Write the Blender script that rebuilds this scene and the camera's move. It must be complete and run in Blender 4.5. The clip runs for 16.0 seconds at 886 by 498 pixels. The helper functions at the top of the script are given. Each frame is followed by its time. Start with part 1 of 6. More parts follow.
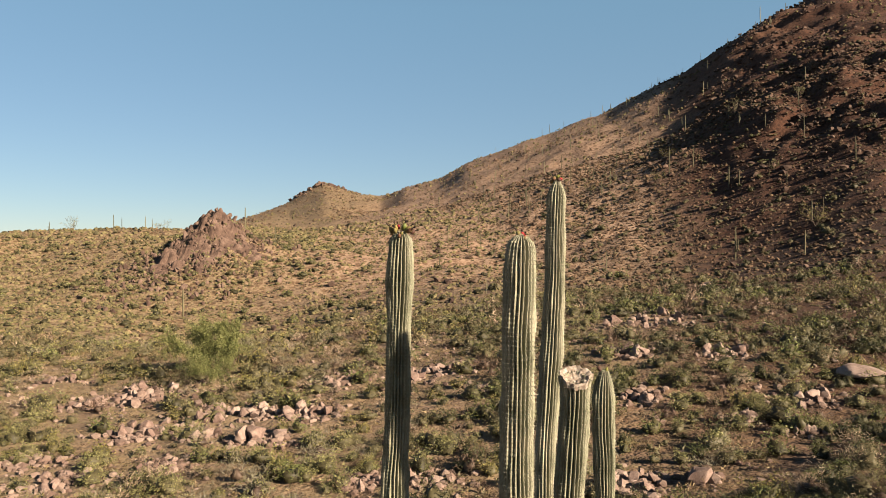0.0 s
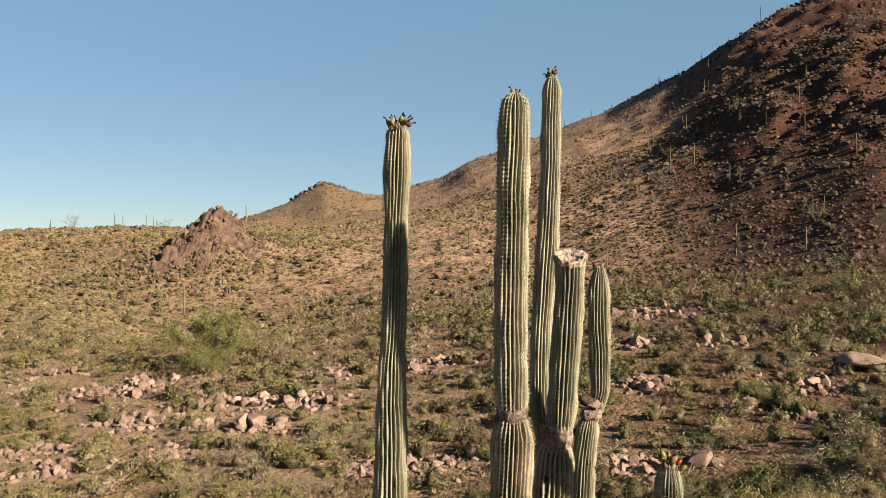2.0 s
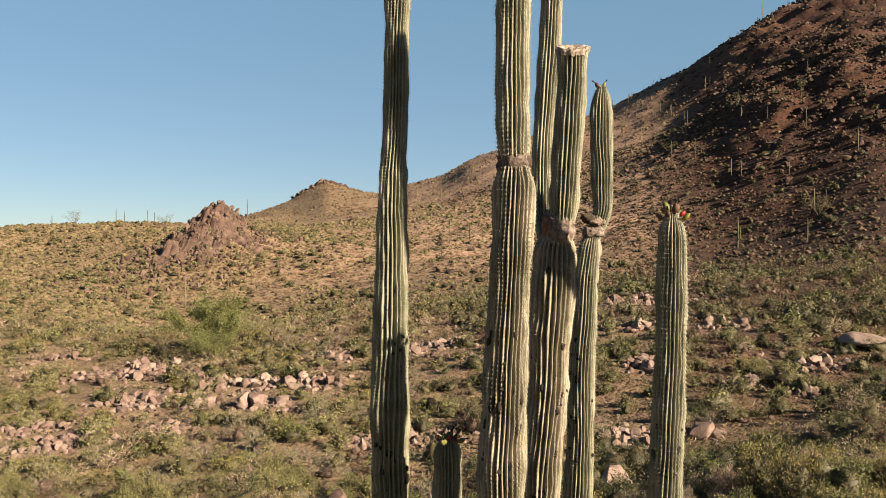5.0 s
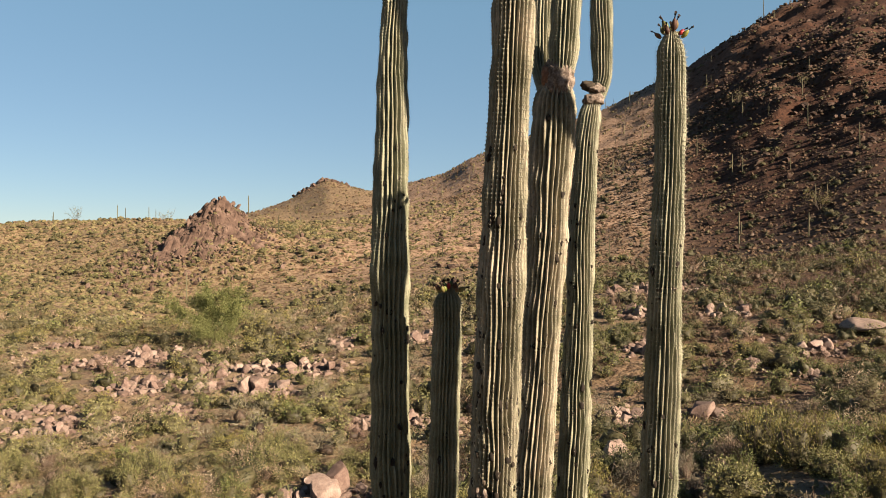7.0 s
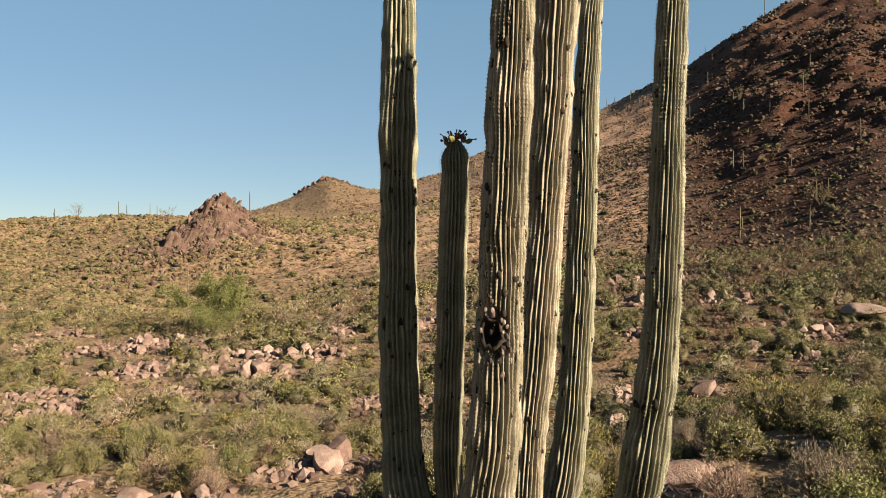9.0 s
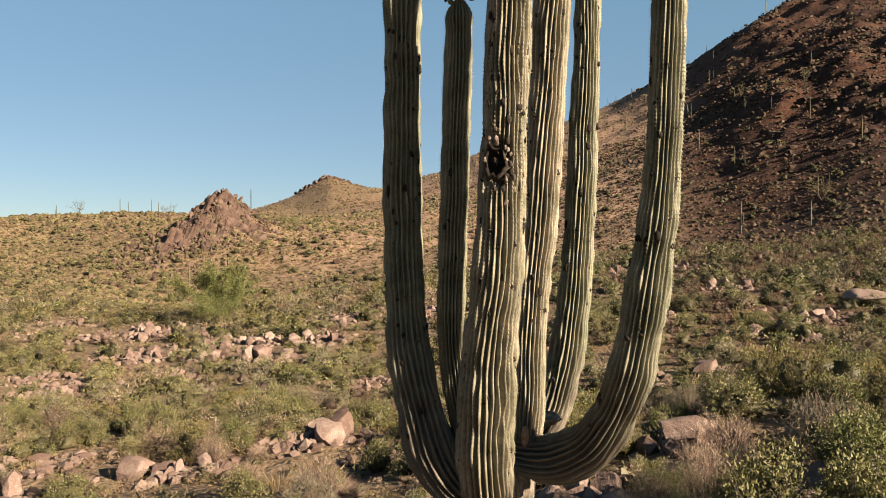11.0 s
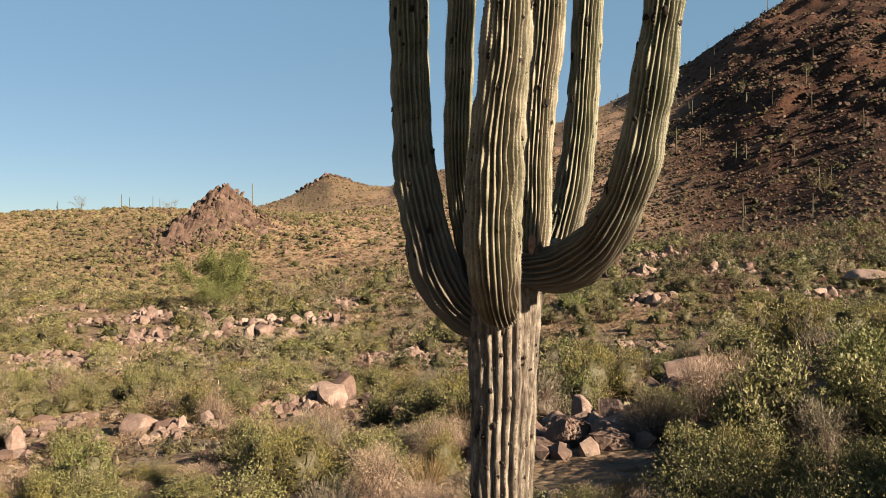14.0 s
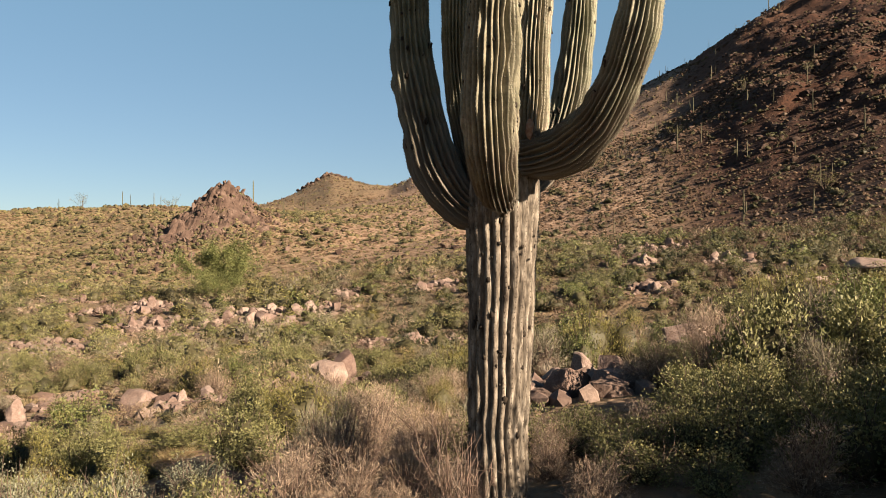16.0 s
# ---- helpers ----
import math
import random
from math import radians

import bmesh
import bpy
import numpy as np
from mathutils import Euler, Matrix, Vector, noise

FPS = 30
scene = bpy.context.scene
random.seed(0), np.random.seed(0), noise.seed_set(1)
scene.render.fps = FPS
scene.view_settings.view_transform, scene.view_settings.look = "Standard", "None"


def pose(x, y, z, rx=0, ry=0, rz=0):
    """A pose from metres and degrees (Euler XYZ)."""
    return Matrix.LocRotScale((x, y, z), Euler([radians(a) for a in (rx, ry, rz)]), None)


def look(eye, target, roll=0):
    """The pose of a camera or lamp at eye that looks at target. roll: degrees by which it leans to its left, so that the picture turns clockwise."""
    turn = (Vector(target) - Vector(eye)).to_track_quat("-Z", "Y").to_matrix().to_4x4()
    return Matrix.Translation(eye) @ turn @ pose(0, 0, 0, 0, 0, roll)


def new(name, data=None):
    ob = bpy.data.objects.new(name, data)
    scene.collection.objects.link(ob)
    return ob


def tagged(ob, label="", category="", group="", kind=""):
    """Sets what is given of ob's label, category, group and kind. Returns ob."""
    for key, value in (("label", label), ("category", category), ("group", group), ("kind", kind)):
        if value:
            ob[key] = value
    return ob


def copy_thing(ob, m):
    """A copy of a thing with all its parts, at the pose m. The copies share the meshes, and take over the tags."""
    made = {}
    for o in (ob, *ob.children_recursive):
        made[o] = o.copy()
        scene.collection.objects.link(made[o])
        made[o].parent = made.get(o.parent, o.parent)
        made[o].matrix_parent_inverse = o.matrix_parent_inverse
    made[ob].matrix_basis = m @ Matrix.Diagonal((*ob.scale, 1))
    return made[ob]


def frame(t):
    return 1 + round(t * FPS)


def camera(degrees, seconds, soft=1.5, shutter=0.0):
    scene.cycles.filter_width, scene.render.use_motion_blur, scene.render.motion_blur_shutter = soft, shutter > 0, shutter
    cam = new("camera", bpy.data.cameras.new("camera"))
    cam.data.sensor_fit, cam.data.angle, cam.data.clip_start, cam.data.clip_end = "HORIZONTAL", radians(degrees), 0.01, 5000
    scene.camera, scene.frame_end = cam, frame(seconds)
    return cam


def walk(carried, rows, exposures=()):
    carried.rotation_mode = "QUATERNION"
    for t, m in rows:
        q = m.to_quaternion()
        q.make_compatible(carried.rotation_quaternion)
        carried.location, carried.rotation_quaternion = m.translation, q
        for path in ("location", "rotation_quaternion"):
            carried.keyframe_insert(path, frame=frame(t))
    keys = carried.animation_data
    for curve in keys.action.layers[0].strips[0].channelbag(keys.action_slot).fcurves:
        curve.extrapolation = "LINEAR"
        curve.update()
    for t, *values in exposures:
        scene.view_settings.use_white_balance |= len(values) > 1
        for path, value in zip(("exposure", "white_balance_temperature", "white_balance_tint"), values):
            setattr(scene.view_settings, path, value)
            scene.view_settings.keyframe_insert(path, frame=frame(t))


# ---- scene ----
cam = camera(60.0, 16.0, soft=0.5)
PATH = [
    (0, 0.000, 0.000, 8.960, 0.000, -0.029, -0.002),
    (0.5, -0.015, 0.013, 8.780, 0.013, -0.012, 0.017),
    (1, -0.009, -0.013, 8.582, 0.039, 0.020, 0.031),
    (1.5, 0.019, -0.034, 8.379, 0.062, 0.020, 0.027),
    (2, 0.030, -0.060, 8.183, 0.069, 0.001, 0.041),
    (2.5, 0.029, -0.043, 7.988, 0.088, -0.010, 0.039),
    (3, 0.020, -0.019, 7.779, 0.112, 0.011, 0.026),
    (3.5, 0.016, -0.018, 7.561, 0.123, -0.004, 0.029),
    (4, 0.028, -0.015, 7.315, 0.133, 0.003, 0.034),
    (6.5, 0.031, -0.031, 6.106, 0.219, -0.005, 0.030),
    (7, 0.036, -0.038, 5.850, 0.241, -0.003, 0.010),
    (7.5, 0.044, -0.067, 5.601, 0.261, 0.004, 0.001),
    (8, 0.043, -0.074, 5.359, 0.276, -0.010, 0.017),
    (8.5, 0.020, -0.121, 5.114, 0.290, -0.009, -0.005),
    (9, -0.010, -0.142, 4.870, 0.298, -0.017, -0.020),
    (11.5, -0.028, -0.197, 3.676, 0.398, 0.002, -0.034),
    (12, -0.027, -0.195, 3.462, 0.401, -0.006, -0.010),
    (12.5, -0.053, -0.187, 3.239, 0.404, -0.015, 0.010),
    (13, -0.070, -0.194, 2.998, 0.415, -0.002, -0.004),
    (13.5, -0.070, -0.204, 2.797, 0.443, 0.005, -0.036),
    (14, -0.068, -0.209, 2.590, 0.465, -0.003, -0.044),
    (14.5, -0.085, -0.200, 2.376, 0.472, -0.002, -0.052),
    (15, -0.078, -0.201, 2.174, 0.496, 0.023, -0.043),
    (15.5, -0.050, -0.186, 1.979, 0.528, 0.017, -0.038),
    (16, -0.043, -0.191, 1.800, 0.536, 0.021, -0.055),
]
walk(cam, [(t, pose(x, y, z, 90 + p, r, w)) for t, x, y, z, w, p, r in PATH])

# ---- light ----
SUN_AZ, SUN_EL = 126.4, 23.5          # degrees clockwise from +y, and up
world = bpy.data.worlds.new("sky")
scene.world = world
world.use_nodes = True
wn = world.node_tree.nodes
sky = wn.new("ShaderNodeTexSky")
sky.sky_type, sky.sun_disc = "NISHITA", False
sky.sun_elevation, sky.sun_rotation = radians(SUN_EL), radians(SUN_AZ)
sky.altitude, sky.air_density, sky.dust_density, sky.ozone_density = 1500, 1.0, 0.0, 2.0
wn["Background"].inputs["Strength"].default_value = 0.0256
haze = wn.new("ShaderNodeMix")          # thin pale-blue desert haze over the clear sky
haze.data_type, haze.inputs["Factor"].default_value = "RGBA", 0.52
up = wn.new("ShaderNodeSeparateXYZ")     # the haze lies low; the zenith, above the view, is darkened to weaken fill
world.node_tree.links.new(wn.new("ShaderNodeTexCoord").outputs["Generated"], up.inputs[0])
deep = wn.new("ShaderNodeValToRGB")
deep.color_ramp.elements[0].position, deep.color_ramp.elements[0].color = 0.30, (2.05, 3.8, 4.95, 1)
deep.color_ramp.elements[1].position, deep.color_ramp.elements[1].color = 0.62, (0.25, 0.62, 1.1, 1)
low = deep.color_ramp.elements.new(0.14)
low.color = (2.05, 3.8, 4.95, 1)
deep.color_ramp.elements[0].position, deep.color_ramp.elements[0].color = 0.0, (2.3, 3.2, 3.9, 1)
mid_sky = deep.color_ramp.elements.new(0.30)
mid_sky.color = (2.05, 3.8, 4.95, 1)
world.node_tree.links.new(up.outputs["Z"], deep.inputs["Fac"])
world.node_tree.links.new(deep.outputs["Color"], haze.inputs["B"])
world.node_tree.links.new(sky.outputs["Color"], haze.inputs["A"])
world.node_tree.links.new(haze.outputs["Result"], wn["Background"].inputs["Color"])
sun_dir = Vector((math.sin(radians(SUN_AZ)) * math.cos(radians(SUN_EL)),
                  math.cos(radians(SUN_AZ)) * math.cos(radians(SUN_EL)), math.sin(radians(SUN_EL))))
sun = new("sun", bpy.data.lights.new("sun", "SUN"))
sun.data.energy, sun.data.angle, sun.data.color = 5.0, radians(0.53), (1.0, 0.81, 0.61)
sun.matrix_world = look(sun_dir * 100, (0, 0, 0))
scene.view_settings.exposure = 2.22

# ---- materials ----


ALBEDO_SCALE = 0.36      # scales every base colour down, for more contrast between sun and shade


def material(name, colours, scale=6.0, rough=0.85, bump=0.3, bump_scale=40.0, island=0.0, objrand=0.25, detail_mix=0.5,
             coords="Object", metal=0.0, translucent=0.0):
    """A rough natural surface: two or three base colours mixed by noise at two scales, with relief."""
    m = bpy.data.materials.new(name)
    m.use_nodes = True
    n, l = m.node_tree.nodes, m.node_tree.links
    bsdf = n["Principled BSDF"]
    bsdf.inputs["Roughness"].default_value = rough
    bsdf.inputs["Metallic"].default_value = metal
    bsdf.inputs["Specular IOR Level"].default_value = 0.25
    tc = n.new("ShaderNodeTexCoord")
    vec = n.new("ShaderNodeNewGeometry").outputs["Position"] if coords == "World" else tc.outputs[coords]
    n1 = n.new("ShaderNodeTexNoise")
    n1.inputs["Scale"].default_value, n1.inputs["Detail"].default_value = scale, 6
    n1.inputs["Roughness"].default_value = 0.65
    l.new(vec, n1.inputs["Vector"])
    ramp = n.new("ShaderNodeValToRGB")
    el = ramp.color_ramp.elements
    for i, c in enumerate(colours):
        pos = 0.3 + 0.4 * i / max(1, len(colours) - 1)
        e = el[i] if i < 2 else el.new(pos)
        e.position, e.color = pos, (*(q * ALBEDO_SCALE for q in c), 1)
    fac = n1.outputs["Fac"]
    if island or objrand:
        add = n.new("ShaderNodeMath")
        add.operation = "MULTIPLY_ADD"
        src = n.new("ShaderNodeNewGeometry").outputs["Random Per Island"] if island else n.new("ShaderNodeObjectInfo").outputs["Random"]
        sub = n.new("ShaderNodeMath")
        sub.operation = "SUBTRACT"
        sub.inputs[1].default_value = 0.5
        l.new(src, sub.inputs[0])
        l.new(sub.outputs[0], add.inputs[0])
        add.inputs[1].default_value = island or objrand
        l.new(fac, add.inputs[2])
        fac = add.outputs[0]
    l.new(fac, ramp.inputs["Fac"])
    col = ramp.outputs["Color"]
    n2 = n.new("ShaderNodeTexNoise")
    n2.inputs["Scale"].default_value, n2.inputs["Detail"].default_value = bump_scale, 4
    l.new(vec, n2.inputs["Vector"])
    mix = n.new("ShaderNodeMix")
    mix.data_type, mix.blend_type = "RGBA", "OVERLAY"
    mix.inputs["Factor"].default_value = detail_mix
    l.new(col, mix.inputs["A"])
    l.new(n2.outputs["Fac"], mix.inputs["B"])
    l.new(mix.outputs["Result"], bsdf.inputs["Base Color"])
    if bump:
        b = n.new("ShaderNodeBump")
        b.inputs["Strength"].default_value, b.inputs["Distance"].default_value = bump, 0.4 / bump_scale
        l.new(n2.outputs["Fac"], b.inputs["Height"])
        l.new(b.outputs["Normal"], bsdf.inputs["Normal"])
    if translucent:
        tr = n.new("ShaderNodeBsdfTranslucent")
        ms = n.new("ShaderNodeMixShader")
        ms.inputs[0].default_value = translucent
        l.new(mix.outputs["Result"], tr.inputs["Color"])
        l.new(bsdf.outputs[0], ms.inputs[1])
        l.new(tr.outputs[0], ms.inputs[2])
        l.new(ms.outputs[0], n["Material Output"].inputs["Surface"])
    return m


M_SOIL = material("desert_soil", [(0.25, 0.16, 0.11), (0.335, 0.225, 0.15), (0.44, 0.312, 0.202)], 0.12, 0.95, 0.6, 3.0, objrand=0, coords="World")


def finish_soil(m):
    """Coarse relief of clods and stones, and ground below the mountain to the east, dark both as rock and for
    painted-in grazing light and shadow.
    """
    n, l = m.node_tree.nodes, m.node_tree.links
    geo = n.new("ShaderNodeNewGeometry")
    bsdf = n["Principled BSDF"]
    old_col, old_nrm = bsdf.inputs["Base Color"].links[0].from_socket, bsdf.inputs["Normal"].links[0].from_socket
    v = n.new("ShaderNodeTexVoronoi")
    v.inputs["Scale"].default_value = 1.1
    l.new(geo.outputs["Position"], v.inputs["Vector"])
    b = n.new("ShaderNodeBump")
    b.inputs["Strength"].default_value, b.inputs["Distance"].default_value = 0.5, 0.2
    b.invert = True
    l.new(v.outputs["Distance"], b.inputs["Height"])
    l.new(old_nrm, b.inputs["Normal"])
    fine = n.new("ShaderNodeTexVoronoi")      # pebbles
    fine.inputs["Scale"].default_value = 4.5
    l.new(geo.outputs["Position"], fine.inputs["Vector"])
    b2 = n.new("ShaderNodeBump")
    b2.inputs["Strength"].default_value, b2.inputs["Distance"].default_value = 0.8, 0.09
    b2.invert = True
    l.new(fine.outputs["Distance"], b2.inputs["Height"])
    l.new(b.outputs["Normal"], b2.inputs["Normal"])
    l.new(b2.outputs["Normal"], bsdf.inputs["Normal"])
    # straw litter in patches, and fine dark specks of dead twigs and stones
    for scale, lo, hi, tint, kind in ((0.9, 0.47, 0.60, (0.44, 0.37, 0.19, 1), "MIX"), (0.22, 0.43, 0.58, (0.78, 0.55, 0.33, 1), "MIX"), (2.3, 0.50, 0.62, (0.68, 0.60, 0.52, 1), "MULTIPLY"), (7.0, 0.53, 0.66, (0.45, 0.38, 0.32, 1), "MULTIPLY")):
        pn = n.new("ShaderNodeTexNoise")
        pn.inputs["Scale"].default_value, pn.inputs["Detail"].default_value = scale, 6
        pn.inputs["Roughness"].default_value = 0.7
        l.new(geo.outputs["Position"], pn.inputs["Vector"])
        pr = n.new("ShaderNodeMapRange")
        pr.inputs["From Min"].default_value, pr.inputs["From Max"].default_value, pr.inputs["To Max"].default_value = lo, hi, 0.8
        l.new(pn.outputs["Fac"], pr.inputs["Value"])
        pm = n.new("ShaderNodeMix")
        pm.data_type, pm.blend_type = "RGBA", kind
        pm.inputs["B"].default_value = tuple(q * (ALBEDO_SCALE * 0.62 if kind == "MIX" else 1) for q in tint[:3]) + (1,)
        l.new(pr.outputs["Result"], pm.inputs["Factor"])
        l.new(old_col, pm.inputs["A"])
        old_col = pm.outputs["Result"]
    sep = n.new("ShaderNodeSeparateXYZ")
    l.new(geo.outputs["Position"], sep.inputs[0])
    pale = n.new("ShaderNodeMapRange")      # paler pinkish gravel on the middle slopes
    pale.inputs["From Min"].default_value, pale.inputs["From Max"].default_value, pale.inputs["To Max"].default_value = 130, 190, 0.75
    l.new(sep.outputs["Y"], pale.inputs["Value"])
    mid = n.new("ShaderNodeMapRange")
    mid.inputs["From Min"].default_value, mid.inputs["From Max"].default_value = -52, -18
    l.new(sep.outputs["X"], mid.inputs["Value"])
    west = n.new("ShaderNodeMapRange")      # straw-coloured ground in the west
    west.inputs["From Min"].default_value, west.inputs["From Max"].default_value = -12, -50
    west.inputs["To Max"].default_value = 0.5
    l.new(sep.outputs["X"], west.inputs["Value"])
    wx = n.new("ShaderNodeMix")
    wx.data_type, wx.inputs["B"].default_value = "RGBA", tuple(q * ALBEDO_SCALE for q in (0.45, 0.335, 0.19)) + (1,)
    l.new(west.outputs["Result"], wx.inputs["Factor"])
    l.new(old_col, wx.inputs["A"])
    old_col = wx.outputs["Result"]
    pm2 = n.new("ShaderNodeMath")
    pm2.operation = "MULTIPLY"
    l.new(pale.outputs["Result"], pm2.inputs[0])
    l.new(mid.outputs["Result"], pm2.inputs[1])
    px = n.new("ShaderNodeMix")
    px.data_type, px.inputs["B"].default_value = "RGBA", tuple(q * ALBEDO_SCALE for q in (0.60, 0.405, 0.285)) + (1,)
    l.new(pm2.outputs[0], px.inputs["Factor"])
    l.new(old_col, px.inputs["A"])
    old_col = px.outputs["Result"]
    slope = n.new("ShaderNodeMapRange")      # low stubble and stones all over the far slopes
    slope.inputs["From Min"].default_value, slope.inputs["From Max"].default_value = 60, 110
    l.new(sep.outputs["Y"], slope.inputs["Value"])
    for scale, lo, hi, tint in ((0.62, 0.30, 0.55, (0.50, 0.43, 0.36, 1)), (1.5, 0.28, 0.5, (0.58, 0.52, 0.46, 1))):
        vo = n.new("ShaderNodeTexVoronoi")
        vo.inputs["Scale"].default_value = scale
        l.new(geo.outputs["Position"], vo.inputs["Vector"])
        vr = n.new("ShaderNodeMapRange")
        vr.inputs["From Min"].default_value, vr.inputs["From Max"].default_value = lo, hi
        vr.inputs["To Min"].default_value, vr.inputs["To Max"].default_value = 1.0, 0.0
        l.new(vo.outputs["Distance"], vr.inputs["Value"])
        vm = n.new("ShaderNodeMath")
        vm.operation = "MULTIPLY"
        l.new(vr.outputs["Result"], vm.inputs[0])
        l.new(slope.outputs["Result"], vm.inputs[1])
        vx = n.new("ShaderNodeMix")
        vx.data_type, vx.blend_type, vx.inputs["B"].default_value = "RGBA", "MULTIPLY", tint
        l.new(vm.outputs[0], vx.inputs["Factor"])
        l.new(old_col, vx.inputs["A"])
        old_col = vx.outputs["Result"]
    noise_ = n.new("ShaderNodeTexNoise")
    noise_.inputs["Scale"].default_value, noise_.inputs["Detail"].default_value = 0.03, 5
    l.new(geo.outputs["Position"], noise_.inputs["Vector"])
    wob = n.new("ShaderNodeMath")
    wob.operation, wob.inputs[1].default_value = "MULTIPLY_ADD", 26.0
    l.new(noise_.outputs["Fac"], wob.inputs[0])
    off = n.new("ShaderNodeMath")            # metres east of the foot of the mountain
    off.operation, off.inputs[1].default_value = "MULTIPLY_ADD", -0.29
    l.new(sep.outputs["Y"], off.inputs[0])
    l.new(sep.outputs["X"], off.inputs[2])
    l.new(off.outputs[0], wob.inputs[2])
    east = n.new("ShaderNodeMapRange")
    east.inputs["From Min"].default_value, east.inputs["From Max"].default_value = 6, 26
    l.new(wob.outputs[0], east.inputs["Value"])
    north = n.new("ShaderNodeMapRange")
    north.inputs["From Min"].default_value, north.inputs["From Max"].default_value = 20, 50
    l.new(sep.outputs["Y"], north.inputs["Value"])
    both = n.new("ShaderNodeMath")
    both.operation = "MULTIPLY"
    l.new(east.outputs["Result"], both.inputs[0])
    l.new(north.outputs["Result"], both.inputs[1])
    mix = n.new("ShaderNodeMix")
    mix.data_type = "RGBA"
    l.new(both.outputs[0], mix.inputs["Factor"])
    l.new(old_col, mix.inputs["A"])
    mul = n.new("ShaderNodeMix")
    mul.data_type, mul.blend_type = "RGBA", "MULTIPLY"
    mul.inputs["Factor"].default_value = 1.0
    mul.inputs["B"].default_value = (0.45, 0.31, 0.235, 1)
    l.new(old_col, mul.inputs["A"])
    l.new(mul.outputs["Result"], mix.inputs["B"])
    rise = n.new("ShaderNodeMath")            # the mountain's darker rock, shadow included in the tone, begins along a line that climbs away
    rise.operation = "SUBTRACT"
    l.new(sep.outputs["X"], rise.inputs[0])
    l.new(sep.outputs["Y"], rise.inputs[1])
    wob2 = n.new("ShaderNodeMath")
    wob2.operation, wob2.inputs[1].default_value = "MULTIPLY_ADD", 40.0
    l.new(noise_.outputs["Fac"], wob2.inputs[0])
    l.new(rise.outputs[0], wob2.inputs[2])
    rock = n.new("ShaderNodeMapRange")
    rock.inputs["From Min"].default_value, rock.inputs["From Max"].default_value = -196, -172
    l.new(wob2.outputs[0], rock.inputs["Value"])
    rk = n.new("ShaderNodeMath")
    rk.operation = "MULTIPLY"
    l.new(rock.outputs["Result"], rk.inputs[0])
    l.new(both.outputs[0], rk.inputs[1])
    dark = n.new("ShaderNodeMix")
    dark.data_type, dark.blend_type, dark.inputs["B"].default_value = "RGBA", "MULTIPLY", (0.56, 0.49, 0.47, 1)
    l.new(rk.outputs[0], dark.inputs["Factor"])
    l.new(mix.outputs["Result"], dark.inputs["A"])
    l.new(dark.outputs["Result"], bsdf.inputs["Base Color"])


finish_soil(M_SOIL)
M_SKIN = material("cactus_skin", [(0.21, 0.22, 0.13), (0.37, 0.37, 0.245), (0.58, 0.545, 0.39)], 5.0, 0.6, 0.4, 60.0, objrand=0.1, detail_mix=0.6)
M_FAR_SKIN = material("far_cactus_skin", [(0.10, 0.095, 0.05), (0.17, 0.158, 0.085), (0.25, 0.225, 0.13)], 1.5, 0.8, 0.4, 20.0, objrand=0.4)
M_OLD = material("old_cactus_skin", [(0.24, 0.225, 0.14), (0.45, 0.408, 0.285), (0.70, 0.595, 0.45)], 6.0, 0.7, 0.5, 50.0, objrand=0.1, detail_mix=0.65)
M_BARK = material("corky_trunk", [(0.06, 0.044, 0.032), (0.28, 0.23, 0.175), (0.62, 0.54, 0.44)], 24.0, 0.9, 1.0, 46.0, objrand=0, detail_mix=0.85)


def stretch_upright(m, k):
    """Draws the grain of a material out along z."""
    n, l = m.node_tree.nodes, m.node_tree.links
    for node in [q for q in n if q.type == "TEX_NOISE"]:
        src = node.inputs["Vector"].links[0].from_socket
        mp = n.new("ShaderNodeMapping")
        mp.inputs["Scale"].default_value = (1, 1, k)
        l.new(src, mp.inputs["Vector"])
        l.new(mp.outputs["Vector"], node.inputs["Vector"])


stretch_upright(M_BARK, 0.3)
M_ARM = material("arm_skin", [(0.21, 0.22, 0.13), (0.37, 0.37, 0.245), (0.58, 0.545, 0.39)], 5.0, 0.6, 0.4, 60.0, objrand=0.1, detail_mix=0.6)


def bark_shade_below(m, low, high, tint):
    """Brown corky bark over the old skin below a ragged line, its tint darkened to include the shade there."""
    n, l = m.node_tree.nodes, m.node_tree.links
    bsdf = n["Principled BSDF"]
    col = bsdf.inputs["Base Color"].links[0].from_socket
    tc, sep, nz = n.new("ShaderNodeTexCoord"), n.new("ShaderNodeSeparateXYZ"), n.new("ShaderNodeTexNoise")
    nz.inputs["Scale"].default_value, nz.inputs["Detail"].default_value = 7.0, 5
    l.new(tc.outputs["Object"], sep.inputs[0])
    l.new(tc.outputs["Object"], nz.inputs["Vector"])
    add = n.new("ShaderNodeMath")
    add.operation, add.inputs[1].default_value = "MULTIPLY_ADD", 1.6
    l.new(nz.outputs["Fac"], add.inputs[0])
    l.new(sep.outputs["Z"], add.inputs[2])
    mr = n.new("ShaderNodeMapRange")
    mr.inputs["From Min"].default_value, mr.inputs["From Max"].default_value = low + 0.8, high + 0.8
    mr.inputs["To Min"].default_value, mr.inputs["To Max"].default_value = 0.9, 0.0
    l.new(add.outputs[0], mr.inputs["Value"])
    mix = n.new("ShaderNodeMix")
    mix.data_type, mix.inputs["B"].default_value = "RGBA", (*(q * ALBEDO_SCALE for q in tint), 1)
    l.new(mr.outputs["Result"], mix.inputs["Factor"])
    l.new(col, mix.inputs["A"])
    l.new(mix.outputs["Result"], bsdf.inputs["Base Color"])


